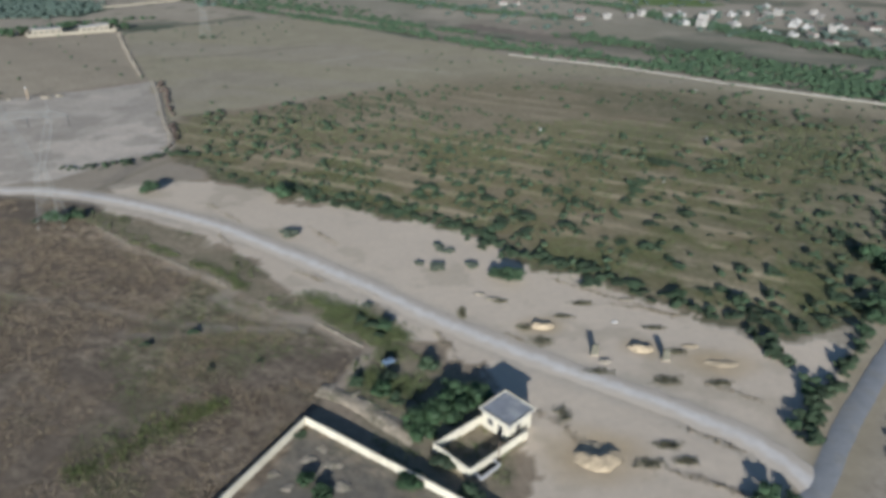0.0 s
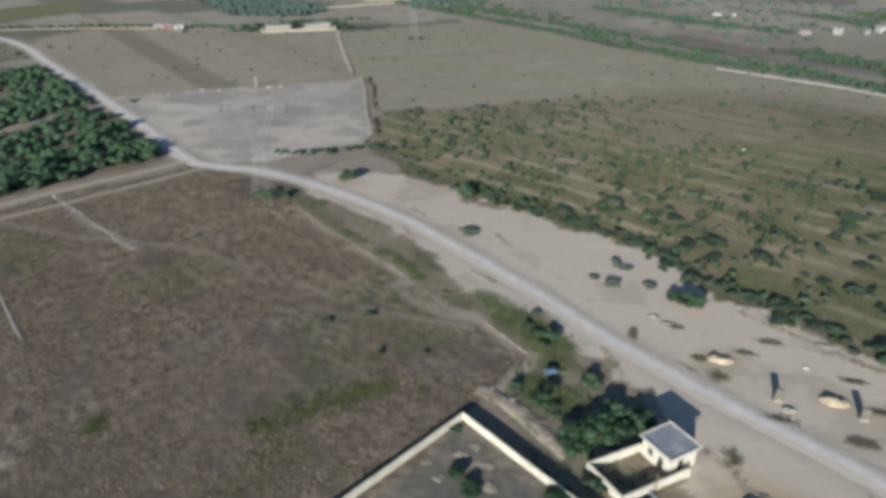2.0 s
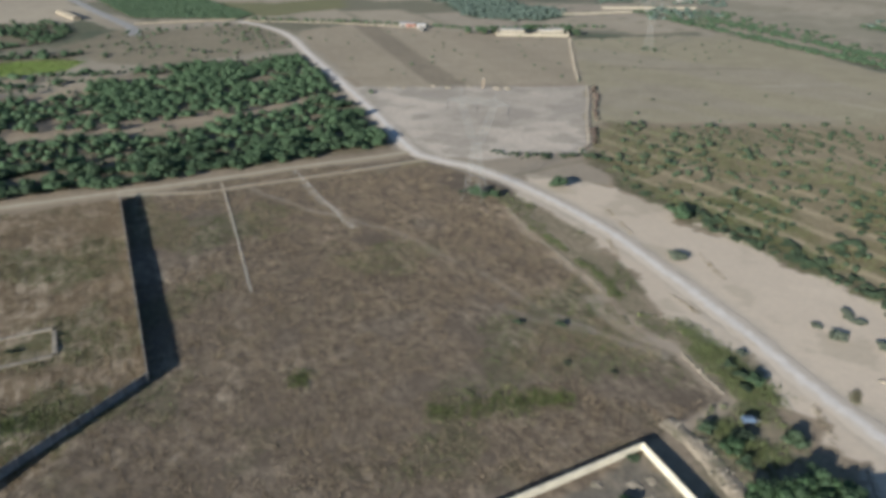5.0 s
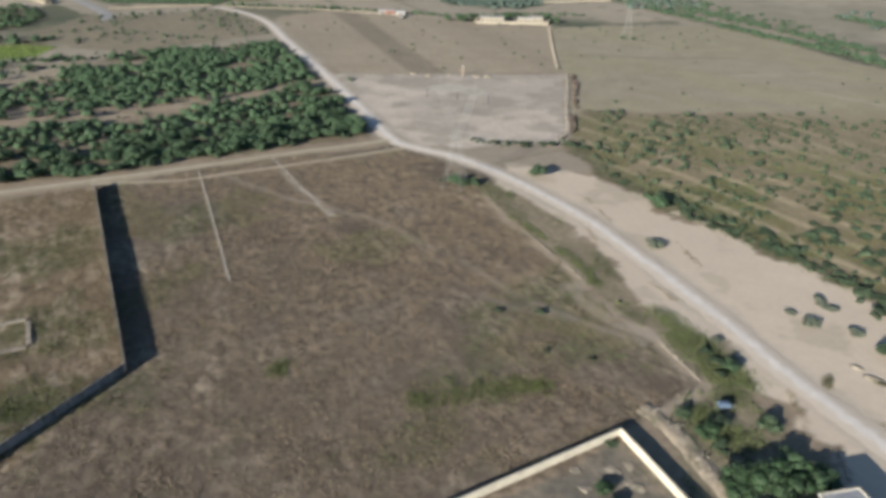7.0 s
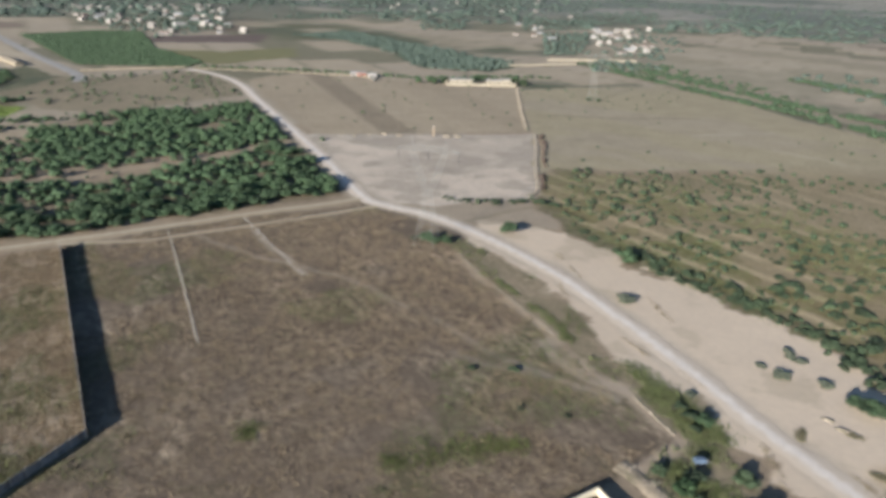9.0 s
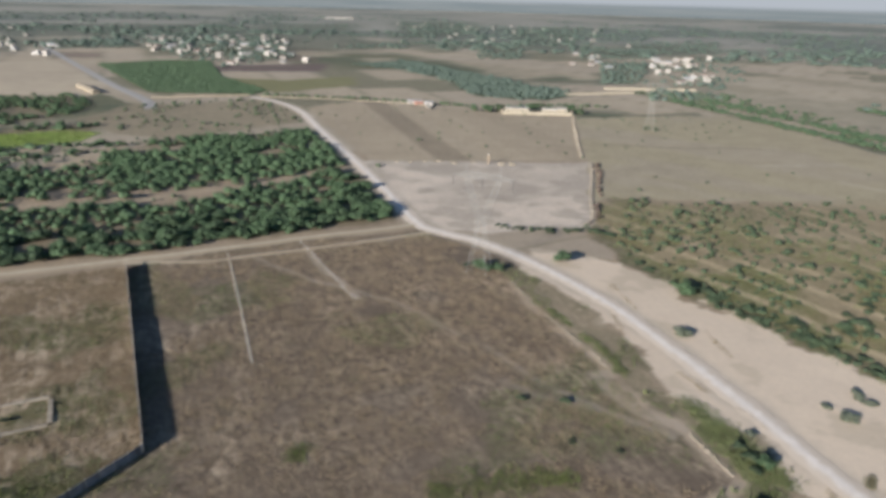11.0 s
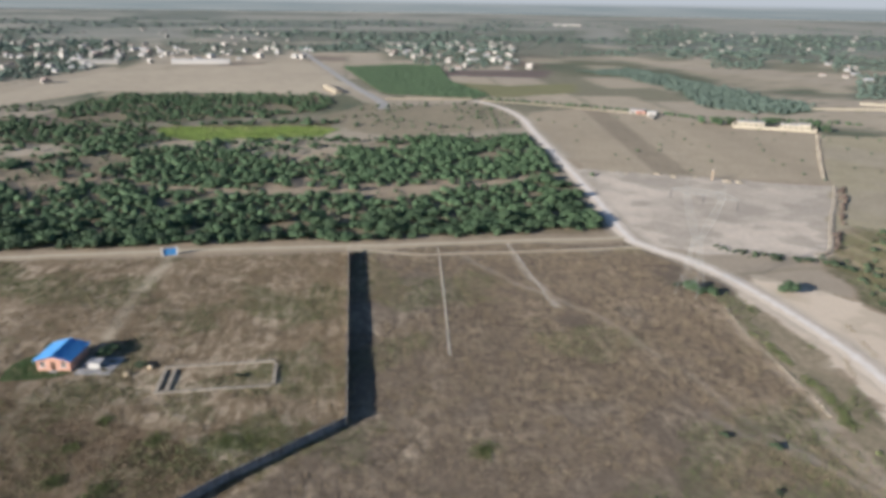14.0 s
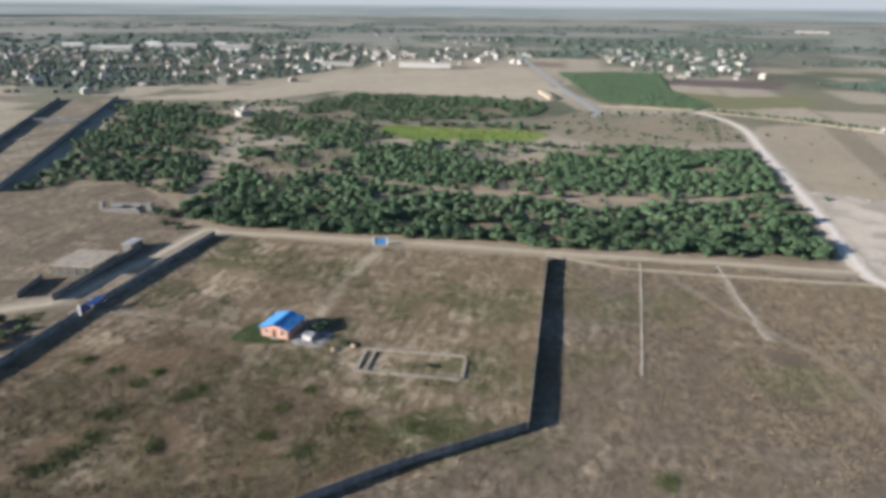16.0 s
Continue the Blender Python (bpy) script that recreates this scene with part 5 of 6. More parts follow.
rubble_line("stone_line", [(-156, 115), (-140, 104.5), (-120, 91), (-101, 78)], 0.7, 0.1, surface("pale stone", (0.30, 0.28, 0.25), vary=0.2, size=0.6, fine=0.1), "low line of pale boundary stones", "wall", 5, 110, 0.3)

for k, piece in enumerate(([(-474, -97), (-476, -72)], [(-420, -99), (-417, -73)], [(-374, -97), (-372, -73)], [(-335, -95), (-335, -76)])):
    rubble_line("rubble_wall", piece, 2.2, 0.7, M_STONE, "tumbled grey rubble wall across a far walled plot", "wall", 60 + k, 24, 0.9)

# row of boundary stones, each standing by itself
rng = random.Random(31)
stone = thing("boundary_stone", -147, 135, 0, "short pale boundary stone standing in the dry field", "stone", "row of boundary stones")
part("block", Geo().box(0, 0, -0.2, 0.34, 0.28, 0.5, 0, 0.05), M_POST, stone)
for i in range(1, 34):
    k = i / 33
    copy_thing(stone, pose(-147 + 41 * k + rng.uniform(-0.3, 0.3), 135 - 21 * k + rng.uniform(-0.3, 0.3), rng.uniform(-0.12, 0.05), rng.uniform(-6, 6), rng.uniform(-6, 6), rng.uniform(0, 90)))


# ---- gates ----
def gate(x, y, turn, width, material, label):
    ob = thing("gate", x, y, 0, label, "gate", turn=turn)
    for s in (-1, 1):
        p = part("pillar", Geo().box(s * (width / 2 + 0.25), 0, -0.2, 0.45, 0.45, 2.45, 0, 0.04), M_WHITE, ob, "white gate pillar")
        part("cap", Geo().box(s * (width / 2 + 0.25), 0, 2.25, 0.58, 0.58, 0.12, 0, 0.04), M_WHITE, p)
        leaf = part("leaf", Geo().box(s * width / 4, 0, 0.08, width / 2 - 0.04, 0.06, 2.0, 0, 0.01), material, ob, "blue sheet steel gate leaf")
        for z in (0.3, 1.1, 1.9):
            part("rail", Geo().box(s * width / 4, -0.055, z, width / 2 - 0.1, 0.05, 0.07), material, leaf)
    part("ramp", Geo().box(0, -1.6, -0.15, width + 0.4, 3.0, 0.2, 0, 0.03), M_PAVE, ob, "pale concrete threshold")
    return ob


gate(-195.0, 47.6, math.atan2(3.4, 1.05) + math.pi, 3.5, M_BLUE, "bright blue steel gate between white pillars")
gate(-169.2, -31.5, math.atan2(-2.6, 4.4), 3.6, M_DEEPBLUE, "dark blue steel gate in the compound wall")
part("awning", Geo().add([(-2.6, -0.2, 2.35), (2.6, -0.2, 2.35), (2.6, 2.0, 2.1), (-2.6, 2.0, 2.1), (-2.6, -0.2, 2.42), (2.6, -0.2, 2.42), (2.6, 2.0, 2.17), (-2.6, 2.0, 2.17)],
                         [(3, 2, 1, 0), (4, 5, 6, 7), (0, 1, 5, 4), (1, 2, 6, 5), (2, 3, 7, 6), (3, 0, 4, 7)]), M_DEEPBLUE,
     thing("gate_shelter", -170.6, -30.2, 0, "small deep blue sheet roof over the gate", "shelter", turn=math.atan2(-2.6, 4.4)))
shelter = bpy.data.objects["gate_shelter"]
for x, y, h in ((-2.4, 0.0, 2.36), (2.4, 0.0, 2.36), (-2.4, 1.8, 2.12), (2.4, 1.8, 2.12)):
    part("post", Geo().bar((x, y, -0.1), (x, y, h), 0.06, 6), M_STEEL, shelter)


# ---- house with the blue roof ----
def blue_house():
    ang = math.atan2(5.6, 4.2)                      # along the front wall
    ob = thing("house", -143.9, 12.0, 0, "small peach house with a bright blue gabled metal roof", "house", turn=ang)
    w, d, h = 6.6, 7.0, 2.3                        # front along x, depth along y
    t = 0.2
    openings = [(-2.1, 1.0, 0.95, 1.15), (0.0, 0.95, 0.05, 2.0), (2.1, 1.0, 0.95, 1.15)]
    front = part("wall", Geo(), M_PEACH, ob)
    g, x0 = Geo(), -w / 2
    for cx, ow, z0, oh in openings:                 # front wall pierced by a door and two windows
        g.box((x0 + cx - ow / 2) / 2, -d / 2, -0.2, cx - ow / 2 - x0, t, h + 0.2)
        if z0 > 0.1:
            g.box(cx, -d / 2, -0.2, ow, t, z0 + 0.2)
        g.box(cx, -d / 2, z0 + oh, ow, t, h - z0 - oh)
        x0 = cx + ow / 2
    g.box((x0 + w / 2) / 2, -d / 2, -0.2, w / 2 - x0, t, h + 0.2)
    front.data = g.mesh("wall", M_PEACH)
    part("wall", Geo().box(0, d / 2, -0.2, w, t, h + 0.2), M_PEACH, ob)
    for s in (-1, 1):
        part("wall", Geo().box(s * (w / 2 - t / 2), 0, -0.2, t, d - t - 0.01, h + 0.2), M_PEACH, ob)
        y = s * d / 2
        part("gable", Geo().add([(-w / 2, y - t / 2, h), (w / 2, y - t / 2, h), (0, y - t / 2, h + 1.0), (-w / 2, y + t / 2, h), (w / 2, y + t / 2, h), (0, y + t / 2, h + 1.0)],
                                [(0, 1, 2), (5, 4, 3), (0, 3, 4, 1), (1, 4, 5, 2), (2, 5, 3, 0)]), M_PEACH, ob)
    for cx, ow, z0, oh in openings:
        if z0 > 0.1:
            fr = part("window", Geo().box(cx, -d / 2 + 0.03, z0, ow, 0.04, oh), M_DARK, ob, "dark window pane")
            for k in (-0.5, 0, 0.5):
                part("frame", Geo().box(cx + k * (ow - 0.07), -d / 2 - 0.03, z0, 0.07, 0.08, oh), M_WHITE, fr)
            part("sill", Geo().box(cx, -d / 2 - 0.15, z0 - 0.08, ow + 0.2, 0.24, 0.08), M_WHITE, fr)
        else:
            part("door", Geo().box(cx, -d / 2 + 0.04, z0, ow, 0.05, oh), surface("dark wood door", (0.10, 0.055, 0.035), vary=0.2, size=0.5), ob, "dark wooden door")
    over, eave = 0.55, 0.55
    y0, y1, top = -d / 2 - over, d / 2 + over, h + 1.17
    for s in (-1, 1):                               # two roof slopes of ribbed sheet
        xe, ze = s * (w / 2 + eave), h + 0.07
        sheet = Geo().add([(0, y0, top), (xe, y0, ze), (xe, y1, ze), (0, y1, top), (0, y0, top - 0.05), (xe, y0, ze - 0.05), (xe, y1, ze - 0.05), (0, y1, top - 0.05)],
                          [(0, 1, 2, 3), (7, 6, 5, 4), (0, 4, 5, 1), (1, 5, 6, 2), (2, 6, 7, 3), (3, 7, 4, 0)])
        slope = part("roof_slope", sheet, M_BLUE, ob)
        rib = Geo().bar((0, 0, top + 0.01), (xe, 0, ze + 0.01), 0.035, 4).mesh("rib", M_BLUE)
        for i in range(17):
            part("rib", rib, None, slope).matrix_basis = pose(0, y0 + 0.12 + (y1 - y0 - 0.24) * i / 16, 0)
    part("ridge_cap", Geo().box(0, 0, h + 1.16, 0.34, d + 1.16, 0.06, 0, 0.02), M_BLUE, ob)
    part("plinth", Geo().box(0, 0, -0.25, w + 0.3, d + 0.3, 0.3, 0, 0.03), M_PAVE, ob)
    part("step", Geo().box(0, -d / 2 - 0.5, -0.1, 1.6, 0.7, 0.28, 0, 0.02), M_PAVE, ob)
    return ob


blue_house()
ang = math.atan2(5.6, 4.2)
yard = thing("yard_paving", -138.3, 17.6, 0, "grey cement paving beside the house", "paving", turn=ang)
rng = random.Random(41)
slab_me = Geo().box(0, 0, -0.12, 1.16, 1.16, 0.19, 0, 0.02).mesh("slab", M_PAVE)
for i in range(6):
    for j in range(6):
        if rng.random() < 0.94:
            part("slab", slab_me, None, yard).matrix_basis = pose(-3 + i * 1.2, -3 + j * 1.2, rng.uniform(-0.012, 0.012), 0, 0, rng.uniform(-1, 1))
tank = thing("wash_house", -138.2, 17.0, 0.06, "small pale grey concrete outhouse with a flat roof beside the house", "shed", turn=ang)
part("wall", Geo().box(0, 0.9, 0, 2.2, 0.15, 1.2), M_POST, tank)
part("wall", Geo().box(0, -0.9, 0, 2.2, 0.15, 1.2), M_POST, tank)
part("wall", Geo().box(-1.02, 0, 0, 0.15, 1.64, 1.2), M_POST, tank)
part("roof", Geo().box(0, 0, 1.2, 2.6, 2.3, 0.12, 0, 0.03), M_PAVE, tank)
part("door", Geo().box(1.0, 0, 0, 0.06, 0.8, 1.15), M_STEEL, tank)
pts = smooth_line(LAWN + LAWN[:1], 0.8)
rng = random.Random(43)
vs = [(x + rng.uniform(-0.15, 0.15), y + rng.uniform(-0.15, 0.15), 0.06) for x, y in pts[:-1]]
low = [(x, y, -0.1) for x, y, z in vs]
n = len(vs)
solid("lawn", Geo().add(vs + low, [tuple(range(n))] + [(i, i + n, (i + 1) % n + n, (i + 1) % n) for i in range(n)]), M_LAWN, "deep green mown lawn in front of the house", "lawn", kind="structure")
tufts("lawn_grass", sample(LAWN, 900, rng), M_LAWN, "short thick green lawn grass", 0.16, 5, 44, 0.15)
for x, y in ((-131.6, 25.6), (-131.2, 21.0)):
    g = Geo().lump(0, 0, 0.2, 0.8, 0.6, 0.35, rng, 5, 9, 0.2)
    ob = solid("sand_mound", g, M_SAND, "small heap of ochre building sand", "heap", "heaps by the house")
    ob.location = (x, y, 0)


# ---- foundation trench outline ----
def foundation():
    ob = thing("foundation", -120.4, 35.6, 0, "long rectangular house foundation of pale stone", "foundation", turn=math.atan2(20, 10.5))
    lx, ly = 22.4, 9.6
    rngf = random.Random(51)
    stones = [Geo().box(0, 0, -0.2, 0.78, 0.75, 0.5, 0, 0.05).mesh("stone", surface("footing stone", (0.255, 0.225, 0.185), vary=0.2, size=0.8, stain=(0.20, 0.175, 0.145), per_object=0.15))]
    n = int(lx / 0.8)
    for i in range(n):
        for s in (-1, 1):
            part("stone", stones[0], None, ob).matrix_basis = pose(-lx / 2 + 0.4 + i * 0.8, s * ly / 2, rngf.uniform(-0.06, 0.03), 0, 0, rngf.uniform(-2, 2))
    for off in (0.0, 1.9):
        for s in (-1, 1):
            if s > 0 and off:
                continue
            for i in range(int((ly - 0.9) / 0.8)):
                part("stone", stones[0], None, ob).matrix_basis = pose(s * (lx / 2 - 0.4) - s * off, -ly / 2 + 0.9 + i * 0.8, rngf.uniform(-0.06, 0.03), 0, 0, 90 + rngf.uniform(-2, 2))
    return ob


foundation()


# ---- guard hut with its walled court ----
def hut():
    cx, cy = 10.9, 80.7
    ob = thing("hut", cx, cy, 0, "cream rendered hut with a flat grey roof and white edge", "hut", turn=math.radians(45))
    w, h, t = 5.2, 3.1, 0.22
    part("wall", Geo().box(0, w / 2 - t / 2, -0.2, w, t, h + 0.2), M_CREAM, ob)
    part("wall", Geo().box(w / 2 - t / 2, 0, -0.2, t, w - 2 * t - 0.01, h + 0.2), M_CREAM, ob)
    # wall that faces the court: window and doorway
    g = Geo()
    g.box(-w / 2 + t / 2, 2.0, -0.2, t, 0.75, h + 0.2)
    g.box(-w / 2 + t / 2, 1.07, -0.2, t, 1.1, 1.1).box(-w / 2 + t / 2, 1.07, 2.2, t, 1.1, h - 2.2)
    g.box(-w / 2 + t / 2, 0.08, -0.2, t, 0.87, h + 0.2)
    g.box(-w / 2 + t / 2, -0.88, 2.1, t, 1.05, h - 2.1)
    g.box(-w / 2 + t / 2, -1.9, -0.2, t, 0.98, h + 0.2)
    part("wall", g, M_CREAM, ob)
    win = part("window", Geo().box(-w / 2 + 0.14, 1.07, 0.9, 0.04, 1.1, 1.3), M_DARK, ob, "dark barred window")
    for k in range(4):
        part("bar", Geo().bar((-w / 2 + 0.04, 0.68 + k * 0.26, 0.9), (-w / 2 + 0.04, 0.68 + k * 0.26, 2.2), 0.02, 5), M_WHITE, win)
    # wall that faces the road
    g = Geo()
    g.box(-1.75, -w / 2 + t / 2, -0.2, 1.7, t, h + 0.2).box(-0.35, -w / 2 + t / 2, 2.05, 1.1, t, h - 2.05).box(1.4, -w / 2 + t / 2, -0.2, 2.4, t, h + 0.2)
    part("wall", g, M_CREAM, ob)
    # near-black panel stands in for the shade inside the open doorway
    part("door", Geo().box(-0.35, -w / 2 + 0.14, 0, 1.1, 0.05, 2.05), M_DARK, ob, "dark sheet for the shade in the doorway")
    part("roof_slab", Geo().box(0, 0, h, w + 0.9, w + 0.9, 0.16, 0, 0.02), M_ROOFSLAB, ob, "flat grey roof slab")
    for s in (-1, 1):
        part("roof_edge", Geo().box(0, s * (w / 2 + 0.33), h + 0.163, w + 0.9, 0.22, 0.14, 0, 0.02), M_CREAM, ob)
        part("roof_edge", Geo().box(s * (w / 2 + 0.33), 0, h + 0.163, 0.22, w + 0.44, 0.14, 0, 0.02), M_CREAM, ob)
    part("floor", Geo().box(0, 0, -0.1, w - 0.5, w - 0.5, 0.14), M_PAVE, ob)
    return ob


hut()
masonry_wall([(7.0, 81.0), (0.1, 75.0), (5.0, 70.0), (12.7, 77.2)], 1.45, 0.28, M_CREAM, "cream limewashed court wall beside the hut", seed=6)
masonry_wall([(12.7, 77.2), (13.6, 77.9)], 1.45, 0.28, M_CREAM, "short cream pier where the court wall meets the hut", seed=7)
trough = thing("water_trough", 7.4, 71.3, 0, "concrete water trough with a dark inside against the court wall", "trough", turn=math.radians(44))
for s in (-1, 1):
    part("side", Geo().box(0, s * 0.75, -0.1, 4.0, 0.18, 0.75, 0, 0.02), M_PAVE, trough)
    part("end", Geo().box(s * 1.92, 0, -0.1, 0.16, 1.3, 0.75, 0, 0.02), M_PAVE, trough)
part("floor", Geo().box(0, 0, -0.05, 3.7, 1.34, 0.1), M_DARK, trough)
pole = thing("pole", 9.2, 73.4, 0, "rough wooden pole standing by the court wall", "pole")
part("shaft", Geo().limb([(0, 0, -0.3), (0.04, 0.02, 1.6), (0.0, 0.06, 3.4)], [0.11, 0.10, 0.08], 7), M_BARK, pole)

# things lying in the cream-walled yard
rng = random.Random(61)
for x, y, r in ((-14.2, 71.8, 1.3), (-17.6, 72.9, 1.0), (-12.0, 68.0, 1.2), (-19.5, 67.5, 0.9), (-16, 75.0, 0.8), (-22.0, 70.0, 0.8)):
    ob = solid("spoil_mound", Geo().lump(0, 0, 0.02, r, r * 0.75, 0.10, rng, 5, 12, 0.5), M_EARTH, "low pale heap of broken stone in the walled yard", "heap", "heaps of the yard")
    ob.location = (x, y, 0)


# ---- sand heaps, pillars and hollows on the sandy ground ----
def heap(x, y, sx, sy, h, seed, material=M_SAND, label="ochre sand heap with a scooped-out crest", notch=0.6, turn=0.0):
    """A heap with a crest bitten out of its far side."""
    vs, fs, n = [], [], 22
    ns = Vector((seed * 3.1, seed * 1.7, 0))
    for i in range(n + 1):
        for j in range(n + 1):
            u, v = 2 * i / n - 1, 2 * j / n - 1
            r = math.hypot(u, v)
            z = max(0, 1 - r * r) * (1 if v < 0.1 else max(0.12, 1 - (v - 0.1) * 4.5))
            bite = math.exp(-((u - 0.15) ** 2 * 9 + (v - 0.2) ** 2 * 9))
            z = z * (1 - notch * bite) + (0.42 * noise.noise(Vector((u * 2.3, v * 2.3, 0)) + ns) + 0.16 * noise.noise(Vector((u * 6, v * 6, 0)) + ns)) * (1 - r * 0.4)
            edge = 1 + 0.16 * noise.noise(Vector((u * 1.5, v * 1.5, 5)) + ns)
            vs.append((u * sx * edge, v * sy * edge, h * z if r < 1 else -0.1))
    for i in range(n):
        for j in range(n):
            a = i * (n + 1) + j
            fs.append((a, a + n + 1, a + n + 2, a + 1))
    ob = solid("sand_mound", Geo().add(vs, fs), material, label, "heap", "heaps on the sandy ground", smooth=True)
    ob.matrix_basis = pose(x, y, -0.04, 0, 0, math.degrees(turn))


heap(23.4, 74.6, 3.7, 3.2, 1.0, 1, turn=0.1, notch=0.95)
heap(19.8, 108.6, 2.3, 1.6, 0.9, 2, notch=0.9)
heap(36.8, 102.0, 2.5, 1.8, 1.0, 3, notch=0.95)
heap(29.5, 97.6, 1.2, 1.0, 0.5, 4, M_STONE, "small heap of broken stones")
heap(11.0, 118.2, 1.6, 0.9, 0.35, 5, M_EARTH, "low bank of dug earth", 0.3)
heap(8.6, 120.0, 1.2, 0.8, 0.35, 6, M_EARTH, "low bank of dug earth", 0.3)
heap(38.4, 119.0, 1.5, 0.9, 0.3, 7, M_EARTH, "low heap of whitish stones")
heap(34.0, 110.4, 0.6, 0.5, 0.35, 8, M_POST, "low heap of whitish stones")
heap(50.0, 98.0, 3.4, 1.5, 0.22, 9, M_SAND, "low spread heap of ochre sand", 0.3)
heap(46.0, 103.0, 1.8, 1.0, 0.2, 10, M_SAND, "low spread heap of ochre sand", 0.3)
for x, y in ((28.0, 99.6), (40.2, 98.4)):
    ob = thing("pillar", x, y, 0, "lone pale masonry pillar standing on the sand", "pillar", "lone pillars")
    part("shaft", Geo().box(0, 0, -0.2, 1.15, 0.5, 2.3, 0.1, 0.06), surface("greenish masonry", (0.13, 0.125, 0.095), vary=0.2, size=0.6), ob)
    part("footing", Geo().box(0, 0, -0.2, 1.6, 0.9, 0.4, 0.1, 0.06), M_STONE, ob)
# dry scrub mats lying in shallow hollows
for k, (x, y, a, b) in enumerate(((27.2, 94.4, 2.8, 0.9), (38.8, 92.4, 2.2, 1.4), (19.3, 103.4, 2.6, 1.6), (29.0, 117.0, 2.6, 0.8), (43.2, 101.0, 1.5, 0.8), (20.0, 83.4, 1.2, 2.4), (30.6, 73.2, 2.8, 1.0),
                                  (34.5, 77.0, 2.2, 0.8), (36.2, 73.8, 1.6, 0.7), (12.6, 117.4, 1.4, 0.6), (5.0, 112.5, 0.8, 2.2), (16.5, 108.0, 1.4, 0.8), (47.5, 92.0, 1.6, 0.7), (41.0, 108.5, 1.8, 0.6), (24.5, 112.0, 1.6, 0.5))):
    spots = [(x + rng.gauss(0, a * 0.45), y + rng.gauss(0, b * 0.45)) for _ in range(130)]
    tufts("scrub_mat", spots, M_DULL, "mat of low dry scrub on the sandy ground", 0.2, 5, 60 + k, 0.2)
for x, y, r in ((35.8, 236.2, 0.55), (92.5, 229.5, 0.5), (65.4, 186.5, 0.32), (28.7, 151.4, 0.3), (112, 300, 0.45)):
    ob = solid("boulder", Geo().lump(0, 0, 0.35 * r, r, r * 0.8, 0.6 * r, rng, 5, 9, 0.15), M_WHITE, "whitish boulder among the scrub", "boulder", "boulders of the scrub field", smooth=True)
    ob.location = (x, y, 0)
litter = thing("cart", -8.0, 95.5, 0, "small blue tarpaulin-covered handcart among the weeds", "cart", turn=0.6)
part("cover", Geo().box(0, 0, 0.45, 1.9, 1.1, 0.7, 0, 0.18), surface("faded tarpaulin", (0.09, 0.13, 0.19), rough=0.6, vary=0.15, size=0.6), litter)
for s in (-1, 1):
    part("wheel", Geo().bar((-0.4, s * 0.6, 0.3), (-0.4, s * 0.68, 0.3), 0.32, 14), M_DARK, litter)
part("handle", Geo().bar((0.9, 0, 0.6), (2.0, 0, 0.35), 0.05, 6), M_POST, litter)


# ---- transmission towers ----
def pylon(x, y, turn, label):
    ob = thing("transmission_tower", x, y, 0, label, "pylon", "transmission towers", turn)
    b, waist, zw = 2.75, 0.9, 14.5
    r = 0.032
    corners = [(-1, -1), (1, -1), (1, 1), (-1, 1)]
    for cx, cy in corners:
        leg = part("leg", Geo().bar((cx * b, cy * b, -0.2), (cx * waist, cy * waist, zw), r * 1.25), M_STEEL, ob)
        part("footing", Geo().box(cx * b, cy * b, -0.3, 0.5, 0.5, 0.45, 0, 0.05), M_STONE, leg, "grey concrete footing")
    levels = [0, 4.6, 8.4, 11.6, zw]
    for i in range(4):
        (ax, ay), (bx, by) = corners[i], corners[(i + 1) % 4]
        for z0, z1 in zip(levels, levels[1:]):
            k0, k1 = b + (waist - b) * z0 / zw, b + (waist - b) * z1 / zw
            for a, c in (((ax * k0, ay * k0, z0), (bx * k1, by * k1, z1)), ((bx * k0, by * k0, z0), (ax * k1, ay * k1, z1)), ((ax * k1, ay * k1, z1), (bx * k1, by * k1, z1))):
                part("brace", Geo().bar(a, c, r * 0.6), M_STEEL, ob)
    for s in (-1, 1):                               # the two arms of the fork
        g = Geo()
        foot, head = s * waist * 0.6, s * 4.6
        prev = None
        for k in range(6):
            t = k / 5
            x0, z0 = foot + (head - foot) * t, zw + 11.5 * t
            wd = 0.45 + 0.35 * math.sin(math.pi * t)
            now = [(x0 - wd, -wd, z0), (x0 + wd, -wd, z0), (x0 + wd, wd, z0), (x0 - wd, wd, z0)]
            if prev:
                for i in range(4):
                    g.bar(prev[i], now[i], r * 0.9).bar(prev[i], now[(i + 1) % 4], r * 0.5)
            prev = now
        part("fork_arm", g, M_STEEL, ob)
        part("peak", Geo().bar((head - 0.6, 0, 26), (head, 0, 29.5), r).bar((head + 0.6, 0, 26), (head, 0, 29.5), r), M_STEEL, ob)
    g = Geo()
    for y0 in (-0.5, 0.5):
        g.bar((-8.6, 0, 26.2), (-4.6, y0, 26), r).bar((-4.6, y0, 26), (4.6, y0, 26), r).bar((4.6, y0, 26), (8.6, 0, 26.2), r)
        g.bar((-8.6, 0, 26.2), (-4.6, y0, 27.2), r).bar((-4.6, y0, 27.2), (4.6, y0, 27.2), r).bar((4.6, y0, 27.2), (8.6, 0, 26.2), r)
        for k in range(9):
            g.bar((-4.6 + k * 1.02, y0, 26 + 1.2 * (k % 2)), (-4.6 + (k + 1) * 1.02, y0, 26 + 1.2 * ((k + 1) % 2)), r * 0.6)
    beam = part("crossbeam", g, M_STEEL, ob)
    for xx in (-8.3, 0, 8.3):
        part("insulator", Geo().bar((xx, 0, 26), (xx, 0, 23.6), 0.11, 8), M_SHEEN, beam)


pylon(-92.3, 149.4, math.radians(14), "tall grey lattice transmission tower beside the gravel road")
